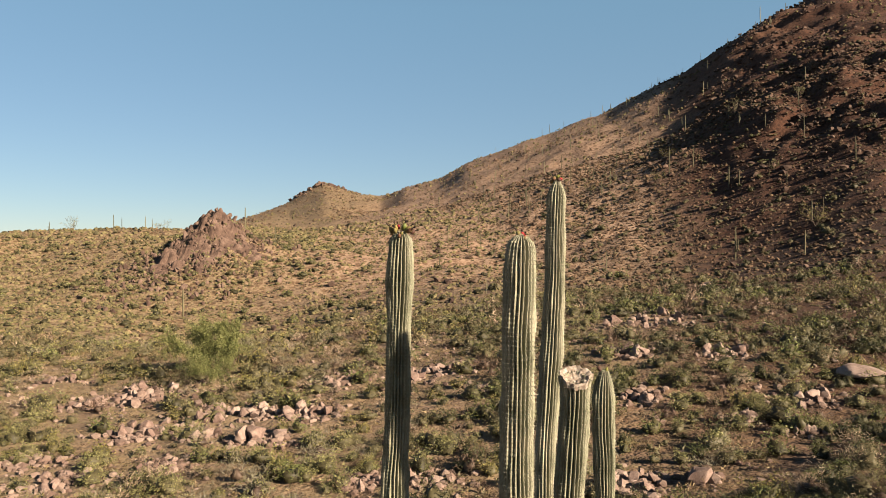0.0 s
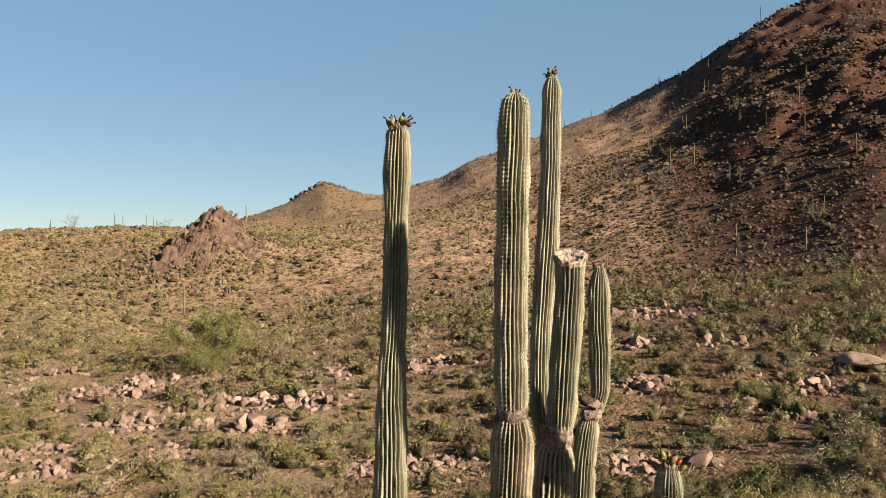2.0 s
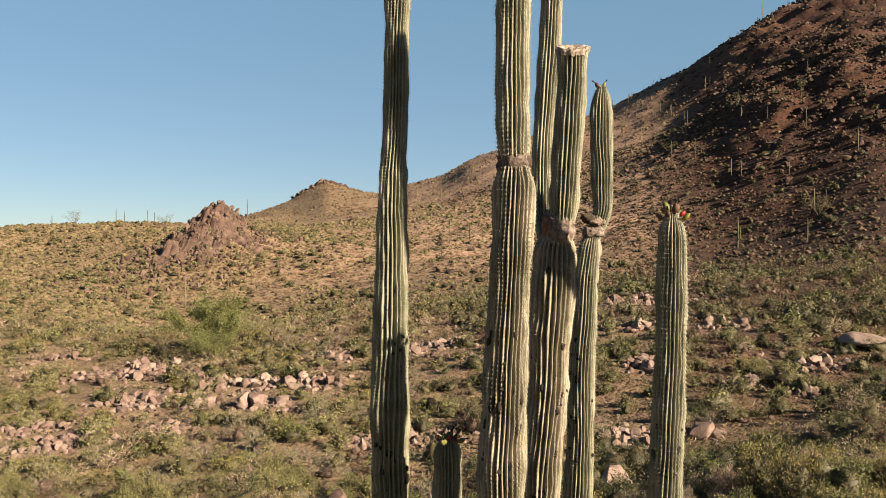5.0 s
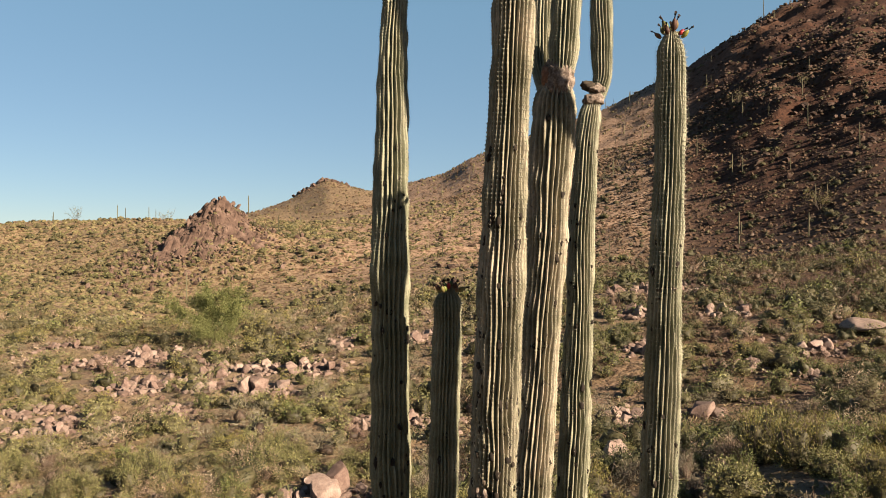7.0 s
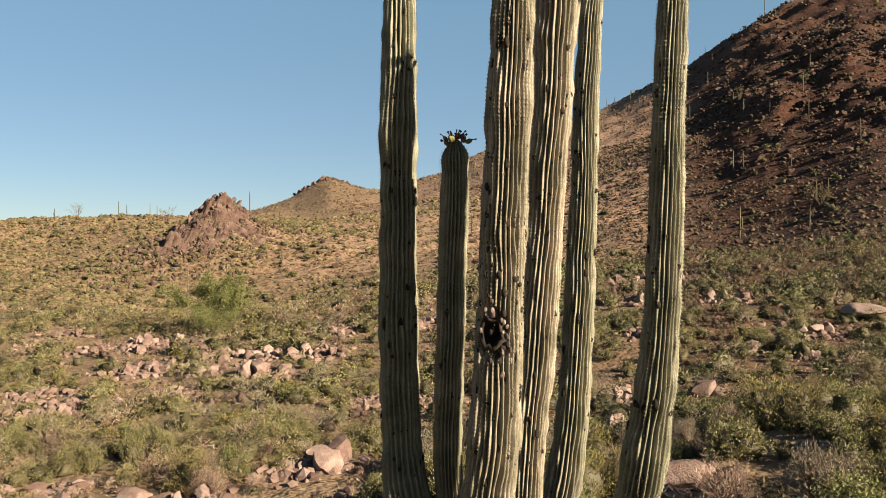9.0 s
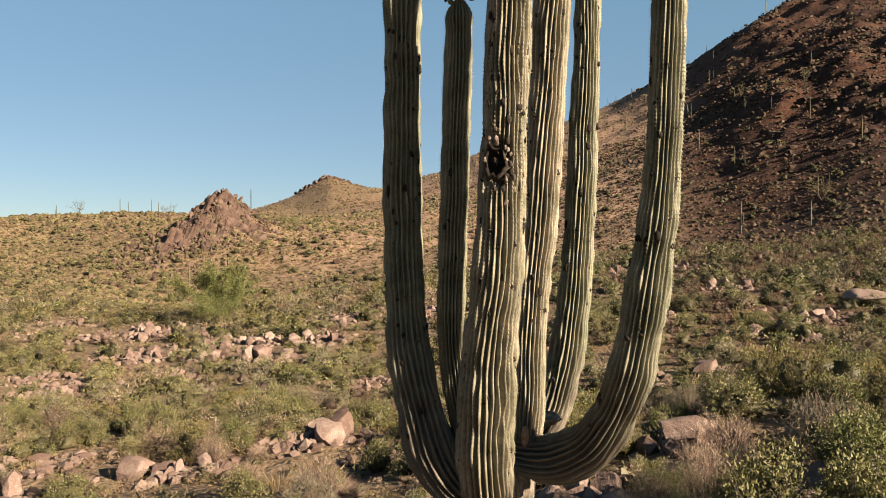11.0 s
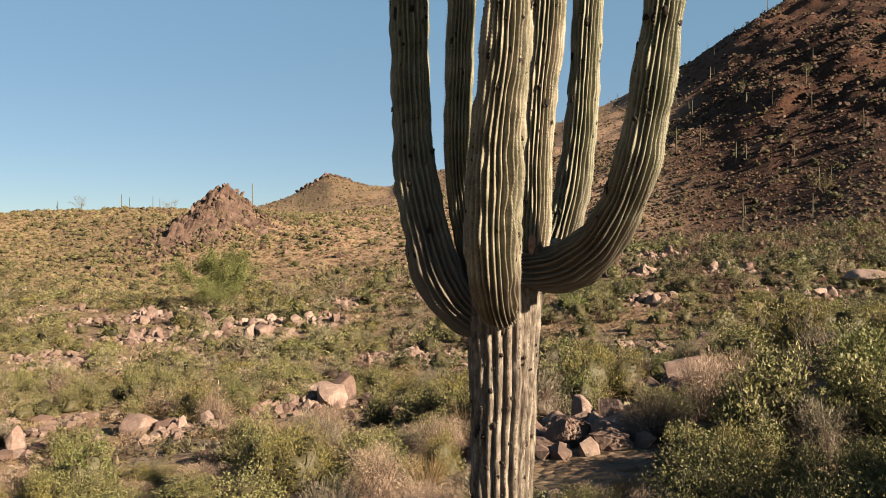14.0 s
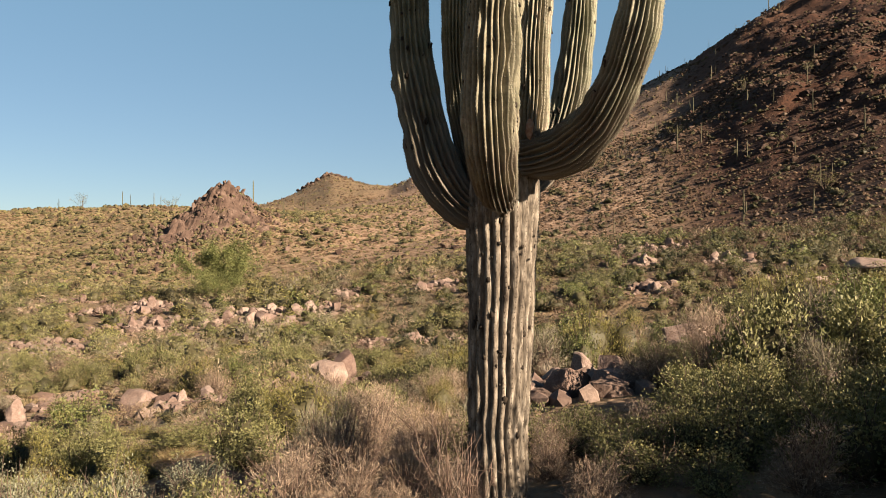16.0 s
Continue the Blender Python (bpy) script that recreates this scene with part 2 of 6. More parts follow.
bark_shade_below(M_ARM, 2.5, 3.4, (0.205, 0.165, 0.128))
bark_shade_below(M_OLD, 2.1, 2.6, (0.26, 0.21, 0.16))
M_SCAR = material("scarred_waist", [(0.07, 0.048, 0.038), (0.21, 0.158, 0.125), (0.44, 0.355, 0.295)], 30, 0.95, 1.0, 60)
M_SPINE = material("spine", [(0.38, 0.345, 0.26), (0.60, 0.55, 0.44)], 20, 0.6, 0, island=0.5, detail_mix=0.1)
M_CORK = material("dark_cork", [(0.035, 0.025, 0.018), (0.10, 0.075, 0.05), (0.17, 0.13, 0.09)], 30, 0.9, 0.6, 90, objrand=0.2)
# near black: stands for shade inside the nest holes, and colours the dark pecks
M_HOLE = material("hole_shade_and_pecks", [(0.02, 0.014, 0.01), (0.05, 0.035, 0.022)], 20, 0.95, 0.4, 60)
M_CALLUS = material("pale_callus", [(0.16, 0.10, 0.07), (0.48, 0.39, 0.31), (0.78, 0.70, 0.62)], 25, 0.9, 0.8, 70)
M_KNOB = material("knobbly_cork", [(0.11, 0.085, 0.06), (0.32, 0.265, 0.20), (0.56, 0.48, 0.39)], 30, 0.95, 1.0, 70)
M_WOUND = material("raw_wound", [(0.25, 0.12, 0.07), (0.50, 0.27, 0.16), (0.62, 0.48, 0.36)], 25, 0.9, 0.8, 70)
M_FRUIT_G = material("green_fruit", [(0.16, 0.20, 0.04), (0.32, 0.30, 0.06), (0.40, 0.20, 0.06)], 15, 0.5, 0.2, 80, objrand=0.6)
M_FRUIT_R = material("red_fruit", [(0.45, 0.02, 0.03), (0.62, 0.05, 0.05)], 15, 0.45, 0.2, 80)
M_DRY = material("dried_flower", [(0.02, 0.013, 0.01), (0.07, 0.04, 0.025)], 40, 0.9, 0.3, 90)
M_ROCK = material("pink_granite", [(0.25, 0.16, 0.128), (0.38, 0.265, 0.215), (0.50, 0.375, 0.315)], 1.9, 0.9, 0.8, 12, objrand=0.35)
M_ROCK_S = material("pink_granite_rubble", [(0.20, 0.128, 0.10), (0.30, 0.205, 0.162), (0.41, 0.30, 0.245)], 0.7, 0.9, 0.5, 14, island=0.5)
M_CRAG = material("dark_crag_rock", [(0.085, 0.05, 0.037), (0.165, 0.103, 0.076), (0.28, 0.188, 0.145)], 0.4, 0.95, 0.6, 4, island=0.4)
M_SCREE = material("dark_mountain_rock", [(0.06, 0.034, 0.025), (0.115, 0.07, 0.05), (0.20, 0.132, 0.10)], 0.4, 0.95, 0.6, 4, island=0.4)
M_TWIG = material("twig_bark", [(0.12, 0.085, 0.06), (0.22, 0.16, 0.12)], 12, 0.9, 0.2, 60)
M_DEADTWIG = material("dead_twig", [(0.17, 0.105, 0.075), (0.30, 0.20, 0.15), (0.36, 0.28, 0.22)], 6, 0.9, 0.2, 60, island=0.4)


def leafmat(name, cols):
    return material(name, cols, 0.8, 0.6, 0, 30, island=0.42, detail_mix=0.15, translucent=0.24)


# shrub cores, coloured dark to stand for the shade among inner leaves and twigs
M_INNER = leafmat("shade_dark_core", [(0.075, 0.066, 0.03), (0.125, 0.11, 0.05), (0.19, 0.165, 0.08)])
M_INNER_DRY = leafmat("shade_dark_dry_core", [(0.10, 0.066, 0.045), (0.17, 0.115, 0.08), (0.25, 0.175, 0.125)])
M_LEAF = {
    "olive": leafmat("olive_leaves", [(0.19, 0.188, 0.068), (0.335, 0.322, 0.122), (0.50, 0.465, 0.20)]),
    "green": leafmat("green_leaves", [(0.15, 0.175, 0.05), (0.25, 0.275, 0.083), (0.38, 0.385, 0.14)]),
    "lime": leafmat("yellow_green_leaves", [(0.24, 0.218, 0.055), (0.36, 0.318, 0.088), (0.48, 0.41, 0.145)]),
    "grey": leafmat("grey_green_leaves", [(0.242, 0.206, 0.131), (0.359, 0.314, 0.21), (0.475, 0.422, 0.294)]),
    "brown": leafmat("dry_brown_leaves", [(0.42, 0.285, 0.19), (0.68, 0.49, 0.345), (0.92, 0.73, 0.54)]),
    "sage": leafmat("pale_sage_leaves", [(0.24, 0.24, 0.14), (0.40, 0.395, 0.25), (0.58, 0.565, 0.40)]),
    # umber and dark are toned down partly to carry the dimmer light of the east
    "umber": leafmat("dark_dry_scrub", [(0.11, 0.068, 0.044), (0.19, 0.118, 0.076), (0.28, 0.18, 0.118)]),
    "dark": leafmat("dark_olive_leaves", [(0.062, 0.07, 0.027), (0.11, 0.117, 0.043), (0.18, 0.182, 0.078)]),
    "hill": leafmat("dull_olive_scrub", [(0.15, 0.128, 0.061), (0.233, 0.202, 0.096), (0.33, 0.285, 0.147)]),
    "tan": leafmat("tan_dry_grass", [(0.27, 0.185, 0.095), (0.37, 0.265, 0.145), (0.47, 0.35, 0.20)]),
    "straw": leafmat("dry_grass", [(0.36, 0.25, 0.115), (0.49, 0.355, 0.175), (0.62, 0.475, 0.265)]),
}
M_SCRUB = {      # low scrub on the far slopes, near the colour of its ground
    "hill": material("olive_hill_scrub", [(0.13, 0.112, 0.047), (0.21, 0.178, 0.078), (0.32, 0.265, 0.125)], 0.3, 0.95, 1.0, 6.0, objrand=0, island=0.35, detail_mix=0.7),
    "tan": material("tan_hill_scrub", [(0.18, 0.12, 0.065), (0.27, 0.185, 0.10), (0.37, 0.265, 0.15)], 0.3, 0.95, 1.0, 6.0, objrand=0, island=0.35, detail_mix=0.7),
    "dark": material("dark_hill_scrub", [(0.06, 0.053, 0.026), (0.10, 0.087, 0.042), (0.16, 0.136, 0.066)], 0.3, 0.95, 1.0, 6.0, objrand=0, island=0.35, detail_mix=0.7),
    "umber": material("umber_hill_scrub", [(0.095, 0.058, 0.034), (0.16, 0.10, 0.058), (0.235, 0.155, 0.092)], 0.3, 0.95, 1.0, 6.0, objrand=0, island=0.35, detail_mix=0.7),
}

# ---- mesh helpers ----


def hash01(i, j, k, s):
    h = np.sin(i * 127.1 + j * 311.7 + k * 74.7 + s * 53.3) * 43758.5453
    return h - np.floor(h)


def vnoise(x, y, z=0.0, s=0):
    """Smooth value noise in -1..1 for arrays."""
    x, y, z = np.broadcast_arrays(np.asarray(x, float), np.asarray(y, float), np.asarray(z, float))
    i, j, k = np.floor(x), np.floor(y), np.floor(z)
    u, v, w = x - i, y - j, z - k
    u, v, w = (q * q * (3 - 2 * q) for q in (u, v, w))
    r = 0
    for a in (0, 1):
        for b in (0, 1):
            for c in (0, 1):
                r = r + (u if a else 1 - u) * (v if b else 1 - v) * (w if c else 1 - w) * hash01(i + a, j + b, k + c, s)
    return 2 * r - 1


def fractal(x, y, z=0.0, octaves=4, s=0):
    return sum(vnoise(x * 2 ** o, y * 2 ** o, np.asarray(z) * 2 ** o, s + o) / 2 ** o for o in range(octaves))


def mesh_of(name, verts, faces, mats, smooth=True, slots=None):
    me = bpy.data.meshes.new(name)
    verts = np.asarray(verts, np.float32)
    faces = np.asarray(faces, np.int32)
    k = faces.shape[1]
    me.vertices.add(len(verts))
    me.vertices.foreach_set("co", verts.ravel())
    me.loops.add(faces.size)
    me.loops.foreach_set("vertex_index", faces.ravel())
    me.polygons.add(len(faces))
    me.polygons.foreach_set("loop_start", np.arange(0, faces.size, k, dtype=np.int32))
    me.polygons.foreach_set("use_smooth", np.full(len(faces), smooth))
    for m in mats if isinstance(mats, (list, tuple)) else [mats]:
        me.materials.append(m)
    if slots is not None:
        me.polygons.foreach_set("material_index", np.asarray(slots, np.int32))
    me.update(calc_edges=True)
    me.validate()
    return me


def part(name, me, parent, label=""):
    ob = new(name, me)
    ob.parent = parent
    return tagged(ob, label)


def thing(name, at, label, category, group="", kind=""):
    ob = new(name)
    ob.empty_display_size = 0.1
    ob.location = at
    return tagged(ob, label, category, group, kind)


def tube(points, radii, sides=6, cap=True):
    """Verts and quads of a tapering round tube along a line of points."""
    p = np.asarray(points, float)
    r = np.asarray(radii, float)
    t = np.gradient(p, axis=0)
    t /= np.linalg.norm(t, axis=1)[:, None] + 1e-9
    ref = np.where(np.abs(t[:, 2:3]) > 0.9, [[1.0, 0, 0]], [[0, 0, 1.0]])
    a = np.cross(t, ref)
    a /= np.linalg.norm(a, axis=1)[:, None] + 1e-9
    b = np.cross(t, a)
    th = np.arange(sides) * 2 * math.pi / sides
    v = p[:, None] + r[:, None, None] * (a[:, None] * np.cos(th)[None, :, None] + b[:, None] * np.sin(th)[None, :, None])
    n = len(p)
    i, j = np.meshgrid(np.arange(n - 1), np.arange(sides), indexing="ij")
    q = np.stack([i * sides + j, i * sides + (j + 1) % sides, (i + 1) * sides + (j + 1) % sides, (i + 1) * sides + j], -1).reshape(-1, 4)
    return v.reshape(-1, 3), q


def joined(pieces):
    vs, fs, o = [], [], 0
    for v, f in pieces:
        vs.append(v)
        fs.append(np.asarray(f) + o)
        o += len(v)
    return np.concatenate(vs), np.concatenate(fs)


# ---- the lie of the land ----
NEAR_Y = [0, 4, 12, 20, 30, 42, 55, 75, 105]
NEAR_A = [-0.58, -0.28, 0.0, 0.28, 0.58]
NEAR_Z = [[0.2, 0.2, 0.2, 0.25, 0.3], [-0.4, -0.2, 0.0, 0.1, 0.2], [-1.9, -1.3, -0.9, -0.4, 0.0], [-3.2, -2.6, -1.9, -0.7, 0.1],
          [-3.6, -3.3, -3.0, -2.4, -0.7], [-4.2, -3.4, -2.9, -1.9, -0.8], [-3.6, -3.0, -1.7, 0.2, 1.0],
          [-3.3, -2.4, -0.4, 1.9, 3.5], [-3.6, -4.4, -0.2, 3.0, 5.8]]
FAR_Y = [75, 105, 150, 190, 235, 300, 400, 480, 560, 760]
FAR_A = [-0.58, -0.42, -0.28, -0.16, 0.0, 0.14, 0.28, 0.42, 0.58]
FAR_Z = [[-3.3, -2.8, -2.4, -1.5, -0.4, 0.7, 1.9, 2.7, 3.5], [-3.6, -4.5, -4.4, -2.8, -0.2, 1.8, 3.0, 4.0, 5.8],
         [-3.5, -4.0, -4.5, -3.0, 1.5, 3.5, 5.0, 9.5, 20], [0, 4.5, 6.5, 6.5, 6.5, 9, 15, 27, 41],
         [13.5, 14.5, 13.5, 12, 14.5, 22, 34, 51, 66], [10, 12, 17, 16, 25, 38, 50, 77, 96],
         [4, 8, 24, 30, 43, 66, 90, 124, 152], [2, 5, 29, 43, 57, 83, 111, 140, 178], [0, 3, 28, 52, 55, 78, 110, 140, 180],
         [0, 0, 15, 30, 40, 60, 90, 120, 150]]


def spline_table(rows, cols, table, y, a):
    """Smooth (Catmull-Rom) reading of a small height table."""
    t = np.asarray(table, float)
    u = np.interp(y, rows, np.arange(len(rows)))
    v = np.interp(a, cols, np.arange(len(cols)))

    def weights(q, n):
        i = np.clip(np.floor(q).astype(int), 0, n - 2)
        f = q - i
        w = (-0.5 * f + f * f - 0.5 * f ** 3, 1 - 2.5 * f * f + 1.5 * f ** 3, 0.5 * f + 2 * f * f - 1.5 * f ** 3, -0.5 * f * f + 0.5 * f ** 3)
        return [(np.clip(i + d, 0, n - 1), w[d + 1]) for d in (-1, 0, 1, 2)]

    wu, wv = weights(u, len(rows)), weights(v, len(cols))
    return sum(t[i, j] * a_ * b_ for i, a_ in wu for j, b_ in wv)


def bump_at(x, y, cx, cy, rx, ry, h):
    return h * np.exp(-((x - cx) / rx) ** 2 - ((y - cy) / ry) ** 2)


SPURS = [(140, 262, 84, 209, 1.7, 3.0), (150, 262, 84, 187, 2.2, 3.0), (140, 222, 98, 168, 2.2, 3.0), (165, 305, 128, 262, 2.2, 3.0), (100, 232, 74, 205, 1.2, 2.5)]      # rocky ribs that run down the mountain's flank

SKYLINE_A = [-0.50, -0.25, -0.20, -0.155, -0.11, -0.08, -0.05, -0.01, 0.03, 0.10, 0.20, 0.30, 0.36, 0.42, 0.60]      # fits the far ridge, and its saddle behind the outcrop, to the camera's view
SKYLINE_DZ = [0, -5, -5, -1.5, -6.5, -9.5, -5, -4, 0, -1.5, -3.0, -0.5, 1.5, 3.0, 2.0]


def base_height(x, y):
    x, y = np.asarray(x, float), np.asarray(y, float)
    yy = np.maximum(y, 0.0)
    a = np.clip(x / np.maximum(yy, 8.0), -0.75, 0.75)
    near = spline_table(NEAR_Y, NEAR_A, NEAR_Z, yy, a)
    far = spline_table(FAR_Y, FAR_A, FAR_Z, yy, a)
    k = np.clip((yy - 75) / 30, 0, 1)
    return near * (1 - k) + far * k


def height(x, y):
    x, y = np.asarray(x, float), np.asarray(y, float)
    z = base_height(x, y)
    r = np.hypot(x, y)
    z = z + 0.10 * fractal(x / 2.3, y / 2.3, 0, 3, 5) * np.clip(r / 6, 0.2, 1)
    far = np.clip((r - 60) / 120, 0, 1)
    z = z + far * 0.9 * fractal(x / 14.0, y / 14.0, 0, 4, 9)
    hill = np.clip((z - 18) / 40, 0, 1)
    ridge = 1 - np.abs(fractal(x / 42.0 + 3, y / 60.0, 0, 3, 21))
    z = z + hill * (1.5 * (ridge - 0.6)) * np.clip((x + 30) / 60, 0, 1)
    a = x / np.maximum(y, 8.0)
    z = z + np.interp(a, SKYLINE_A, SKYLINE_DZ) * np.clip((y - 330) / 90, 0, 1)
    rough = np.clip((a - 0.33) / 0.08, 0, 1) * np.clip((z - 22) / 22, 0, 1) * np.clip((y - 120) / 60, 0, 1)      # broken rock ledges of the mountain
    z = z + rough * (1.9 * np.abs(fractal(x / 8.0, y / 8.0, 0, 3, 77)) + 1.1 * np.round(1.5 * vnoise(x / 11.0, y / 15.0, 0, 78)) - 0.8)
    z = z + bump_at(x, y, -90, 566, 22, 40, 5.0)
    z = z + bump_at(x, y, -58.5, 197, 10.5, 10, 6.8) + bump_at(x, y, -62, 192, 13, 12, 2.5)      # crag on the near hill
    crag = np.exp(-((x + 58) / 9.5) ** 2 - ((y - 193) / 9) ** 2)
    z = z + crag * (2.7 * np.abs(fractal(x / 4.2, y / 4.2, 0, 3, 66)) - 1.3 + 0.6 * np.round(1.5 * vnoise(x / 2.6, y / 2.6, 0, 67)))
    # rocky spurs with a steep north-west side
    for x0, y0, x1, y1, h, w in SPURS:
        ln = math.hypot(x1 - x0, y1 - y0)
        ux, uy = (x1 - x0) / ln, (y1 - y0) / ln
        along = ((x - x0) * ux + (y - y0) * uy) / ln
        off = (x - x0) * uy - (y - y0) * ux + 3.5 * fractal(x / 17.0, y / 17.0, 0, 3, 4)      # positive to the north-west
        side = np.where(off > 0, np.exp(-(off / w) ** 2), np.exp(-(off / (4 * w)) ** 2))
        ends = np.clip(along / 0.15, 0, 1) * np.clip((1 - along) / 0.25, 0, 1)
        z = z + h * side * ends * np.clip(0.75 + 0.7 * fractal(x / 9.0, y / 9.0, 0, 3, 14), 0.2, 1.5)
    return z


def spot(x, y, sink=0.0):
    return Vector((x, y, float(height(x, y)) - sink))


def build_ground():
    rings = np.concatenate([[0.0], np.geomspace(1.2, 88, 190), np.geomspace(90, 420, 190), np.geomspace(430, 1500, 42)])
    front = np.radians(np.arange(-36, 36.01, 0.26))
    back = np.radians(np.arange(40, 321, 5))
    ang = np.concatenate([front, back])
    n, m = len(rings), len(ang)
    x = rings[:, None] * np.sin(ang)[None]
    y = rings[:, None] * np.cos(ang)[None]
    z = height(x, y)
    v = np.stack([x, y, z], -1).reshape(-1, 3)
    i, j = np.meshgrid(np.arange(n - 1), np.arange(m), indexing="ij")
    q = np.stack([i * m + j, (i + 1) * m + j, (i + 1) * m + (j + 1) % m, i * m + (j + 1) % m], -1).reshape(-1, 4)
    q = q[:, ::-1]
    ob = new("ground", mesh_of("ground", v, q, M_SOIL))
    tagged(ob, "reddish-brown stony desert ground rising to rocky hills", "ground", kind="structure")


build_ground()

# ---- the great saguaro ----
SAGUARO = thing("giant_saguaro", (0.33, 5.46, 0.0), "very tall old many-armed saguaro, ribbed, with woodpecker holes", "cactus")


def resample(rows, step):
    p = np.asarray(rows, float)
    # chord length, then Catmull-Rom through the rows
    d = np.concatenate([[0], np.cumsum(np.linalg.norm(np.diff(p[:, :3], axis=0), axis=1))])
    n = max(4, int(d[-1] / step))
    s = np.linspace(0, d[-1], n)
    m = np.gradient(p, d, axis=0)
    i = np.clip(np.searchsorted(d, s, "right") - 1, 0, len(d) - 2)
    h = (d[i + 1] - d[i])
    f = ((s - d[i]) / h)[:, None]
    h = h[:, None]
    c = (2 * f ** 3 - 3 * f ** 2 + 1) * p[i] + (f ** 3 - 2 * f ** 2 + f) * h * m[i] + (-2 * f ** 3 + 3 * f ** 2) * p[i + 1] + (f ** 3 - f ** 2) * h * m[i + 1]
    return c, s


def frames_along(c):
    t = np.gradient(c, axis=0)
    t /= np.linalg.norm(t, axis=1)[:, None]
    a = np.zeros_like(t)
    a[0] = np.cross(t[0], [0, 1, 0])
    if np.linalg.norm(a[0]) < 0.1:
        a[0] = np.cross(t[0], [1, 0, 0])
    a[0] /= np.linalg.norm(a[0])
    for i in range(1, len(t)):
        w = a[i - 1] - t[i] * np.dot(a[i - 1], t[i])
        a[i] = w / np.linalg.norm(w)
    return t, a, np.cross(t, a)


def ribbed(rows, ribs, depth, seed, closed_top=True, pits=(), step=0.0118, per=6, narrow=1.25, beads=0.0019, wavy=1.0):
    """A ribbed cactus stem along rows of x, y, z, radius. Returns verts, quads, and the areoles with their normals."""
    c4, s = resample(rows, step)
    c, r = c4[:, :3], np.maximum(c4[:, 3], 0.01)
    t, a, b = frames_along(c)
    n, k = len(c), ribs * per
    th = np.arange(k) * 2 * math.pi / k
    tw = 0.25 * np.cumsum(vnoise(s / 0.6, 0, 0, seed)) * step + 0.05 * vnoise(s / 0.25, 3, 0, seed)
    ph = th[None] * ribs / 2
    crest = np.abs(np.cos(ph)) ** narrow
    ribnum = np.round(th * ribs / (2 * math.pi)) % ribs
    each = 1 + 0.085 * wavy * vnoise(s[:, None] / 0.12, ribnum[None] * 1.7, 0, seed + 3)
    ring = 1 + 0.034 * wavy * vnoise(s / 0.085, 7, 0, seed)[:, None] + 0.042 * wavy * vnoise(s / 0.26, 1, 0, seed)[:, None]
    # beads: every other areole sits on a small swelling
    bead = np.where(np.arange(n) % 2, -1, 1)[:, None] * (0.8 + 0.5 * vnoise(s[:, None] / 0.2, ribnum[None] * 0.35, 0, seed + 5))
    d = np.minimum(depth, 0.5 * r)[:, None]
    rad = r[:, None] * ring * each - d * (1 - crest) + beads * bead * crest ** 2
    wob = 0.13 * wavy * vnoise(s[:, None] / 0.18, ribnum[None] * 2.3, 0, seed + 8) * 2 * math.pi / ribs
    ang = th[None] + tw[:, None] + wob
    nrm = a[:, None] * np.cos(ang)[..., None] + b[:, None] * np.sin(ang)[..., None]
    v = c[:, None] + nrm * rad[..., None]
    for (px, py, pz, size, deep) in pits:
        dd = v - np.array([px, py, pz])
        dd[..., 2] *= 0.7
        g = np.exp(-(np.sum(dd * dd, -1) / (size * size)) ** 2)
        v = v - nrm * (deep * g)[..., None]
    i, j = np.meshgrid(np.arange(n - 1), np.arange(k), indexing="ij")
    q = np.stack([i * k + j, i * k + (j + 1) % k, (i + 1) * k + (j + 1) % k, (i + 1) * k + j], -1).reshape(-1, 4)
    v2 = v.reshape(-1, 3)
    if closed_top:
        top = len(v2)
        v2 = np.concatenate([v2, (c[-1] + t[-1] * 0.012)[None]])
        j = np.arange(0, k, 2)
        q = np.concatenate([q, np.stack([(n - 1) * k + j, (n - 1) * k + (j + 1) % k, (n - 1) * k + (j + 2) % k, np.full(len(j), top)], -1)])
    cr = np.arange(0, k, per)
    return v2, q, v[:, cr], nrm[:, cr], t


def spines_mesh(pos, nrm, tan, rng, length=(0.01, 0.01), gap=1, count=6, pad=0.0045):
    """Star-shaped tufts of flat spines with a small felted pad, along the rib crests."""
    pos, nrm = pos[::gap], nrm[::gap]
    tt = np.broadcast_to(tan[::gap][:, None], pos.shape)
    keep = rng.random(pos.shape[:2]) < 0.95
    along = np.broadcast_to(np.linspace(0, 1, len(pos))[:, None], pos.shape[:2])[keep]
    length = length[0] + (length[1] - length[0]) * along ** 1.5
    p, nn, tt = pos[keep], nrm[keep], tt[keep]
    side = np.cross(nn, tt)
    m = len(p)
    vs, fs, o = [], [], 0
    vs.append(np.stack([p + side * pad + nn * 0.001, p + tt * pad * 1.3 + nn * 0.001, p - side * pad + nn * 0.001, p - tt * pad * 1.3 + nn * 0.001, p + nn * pad], 1).reshape(-1, 3))
    base = np.arange(m)[:, None] * 5
    fs.append(np.concatenate([base + np.array([[i, (i + 1) % 4, 4]]) for i in range(4)]))
    o = m * 5
    for _ in range(count):
        ang = rng.random(m) * 2 * math.pi
        lift = 0.3 + 1.1 * rng.random(m)
        dirn = side * np.cos(ang)[:, None] + tt * np.sin(ang)[:, None] * 0.9 + nn * lift[:, None]
        dirn /= np.linalg.norm(dirn, axis=1)[:, None]
        wdt = np.cross(dirn, nn + 0.3 * tt)
        wdt /= np.linalg.norm(wdt, axis=1)[:, None] + 1e-9
        ln = (length * (0.4 + 0.8 * rng.random(m)))[:, None]
        vs.append(np.stack([p - wdt * 0.00045, p + wdt * 0.00045, p + dirn * ln], 1).reshape(-1, 3))
        fs.append(o + np.arange(m * 3).reshape(-1, 3))
        o += m * 3
    return np.concatenate(vs), np.concatenate(fs)


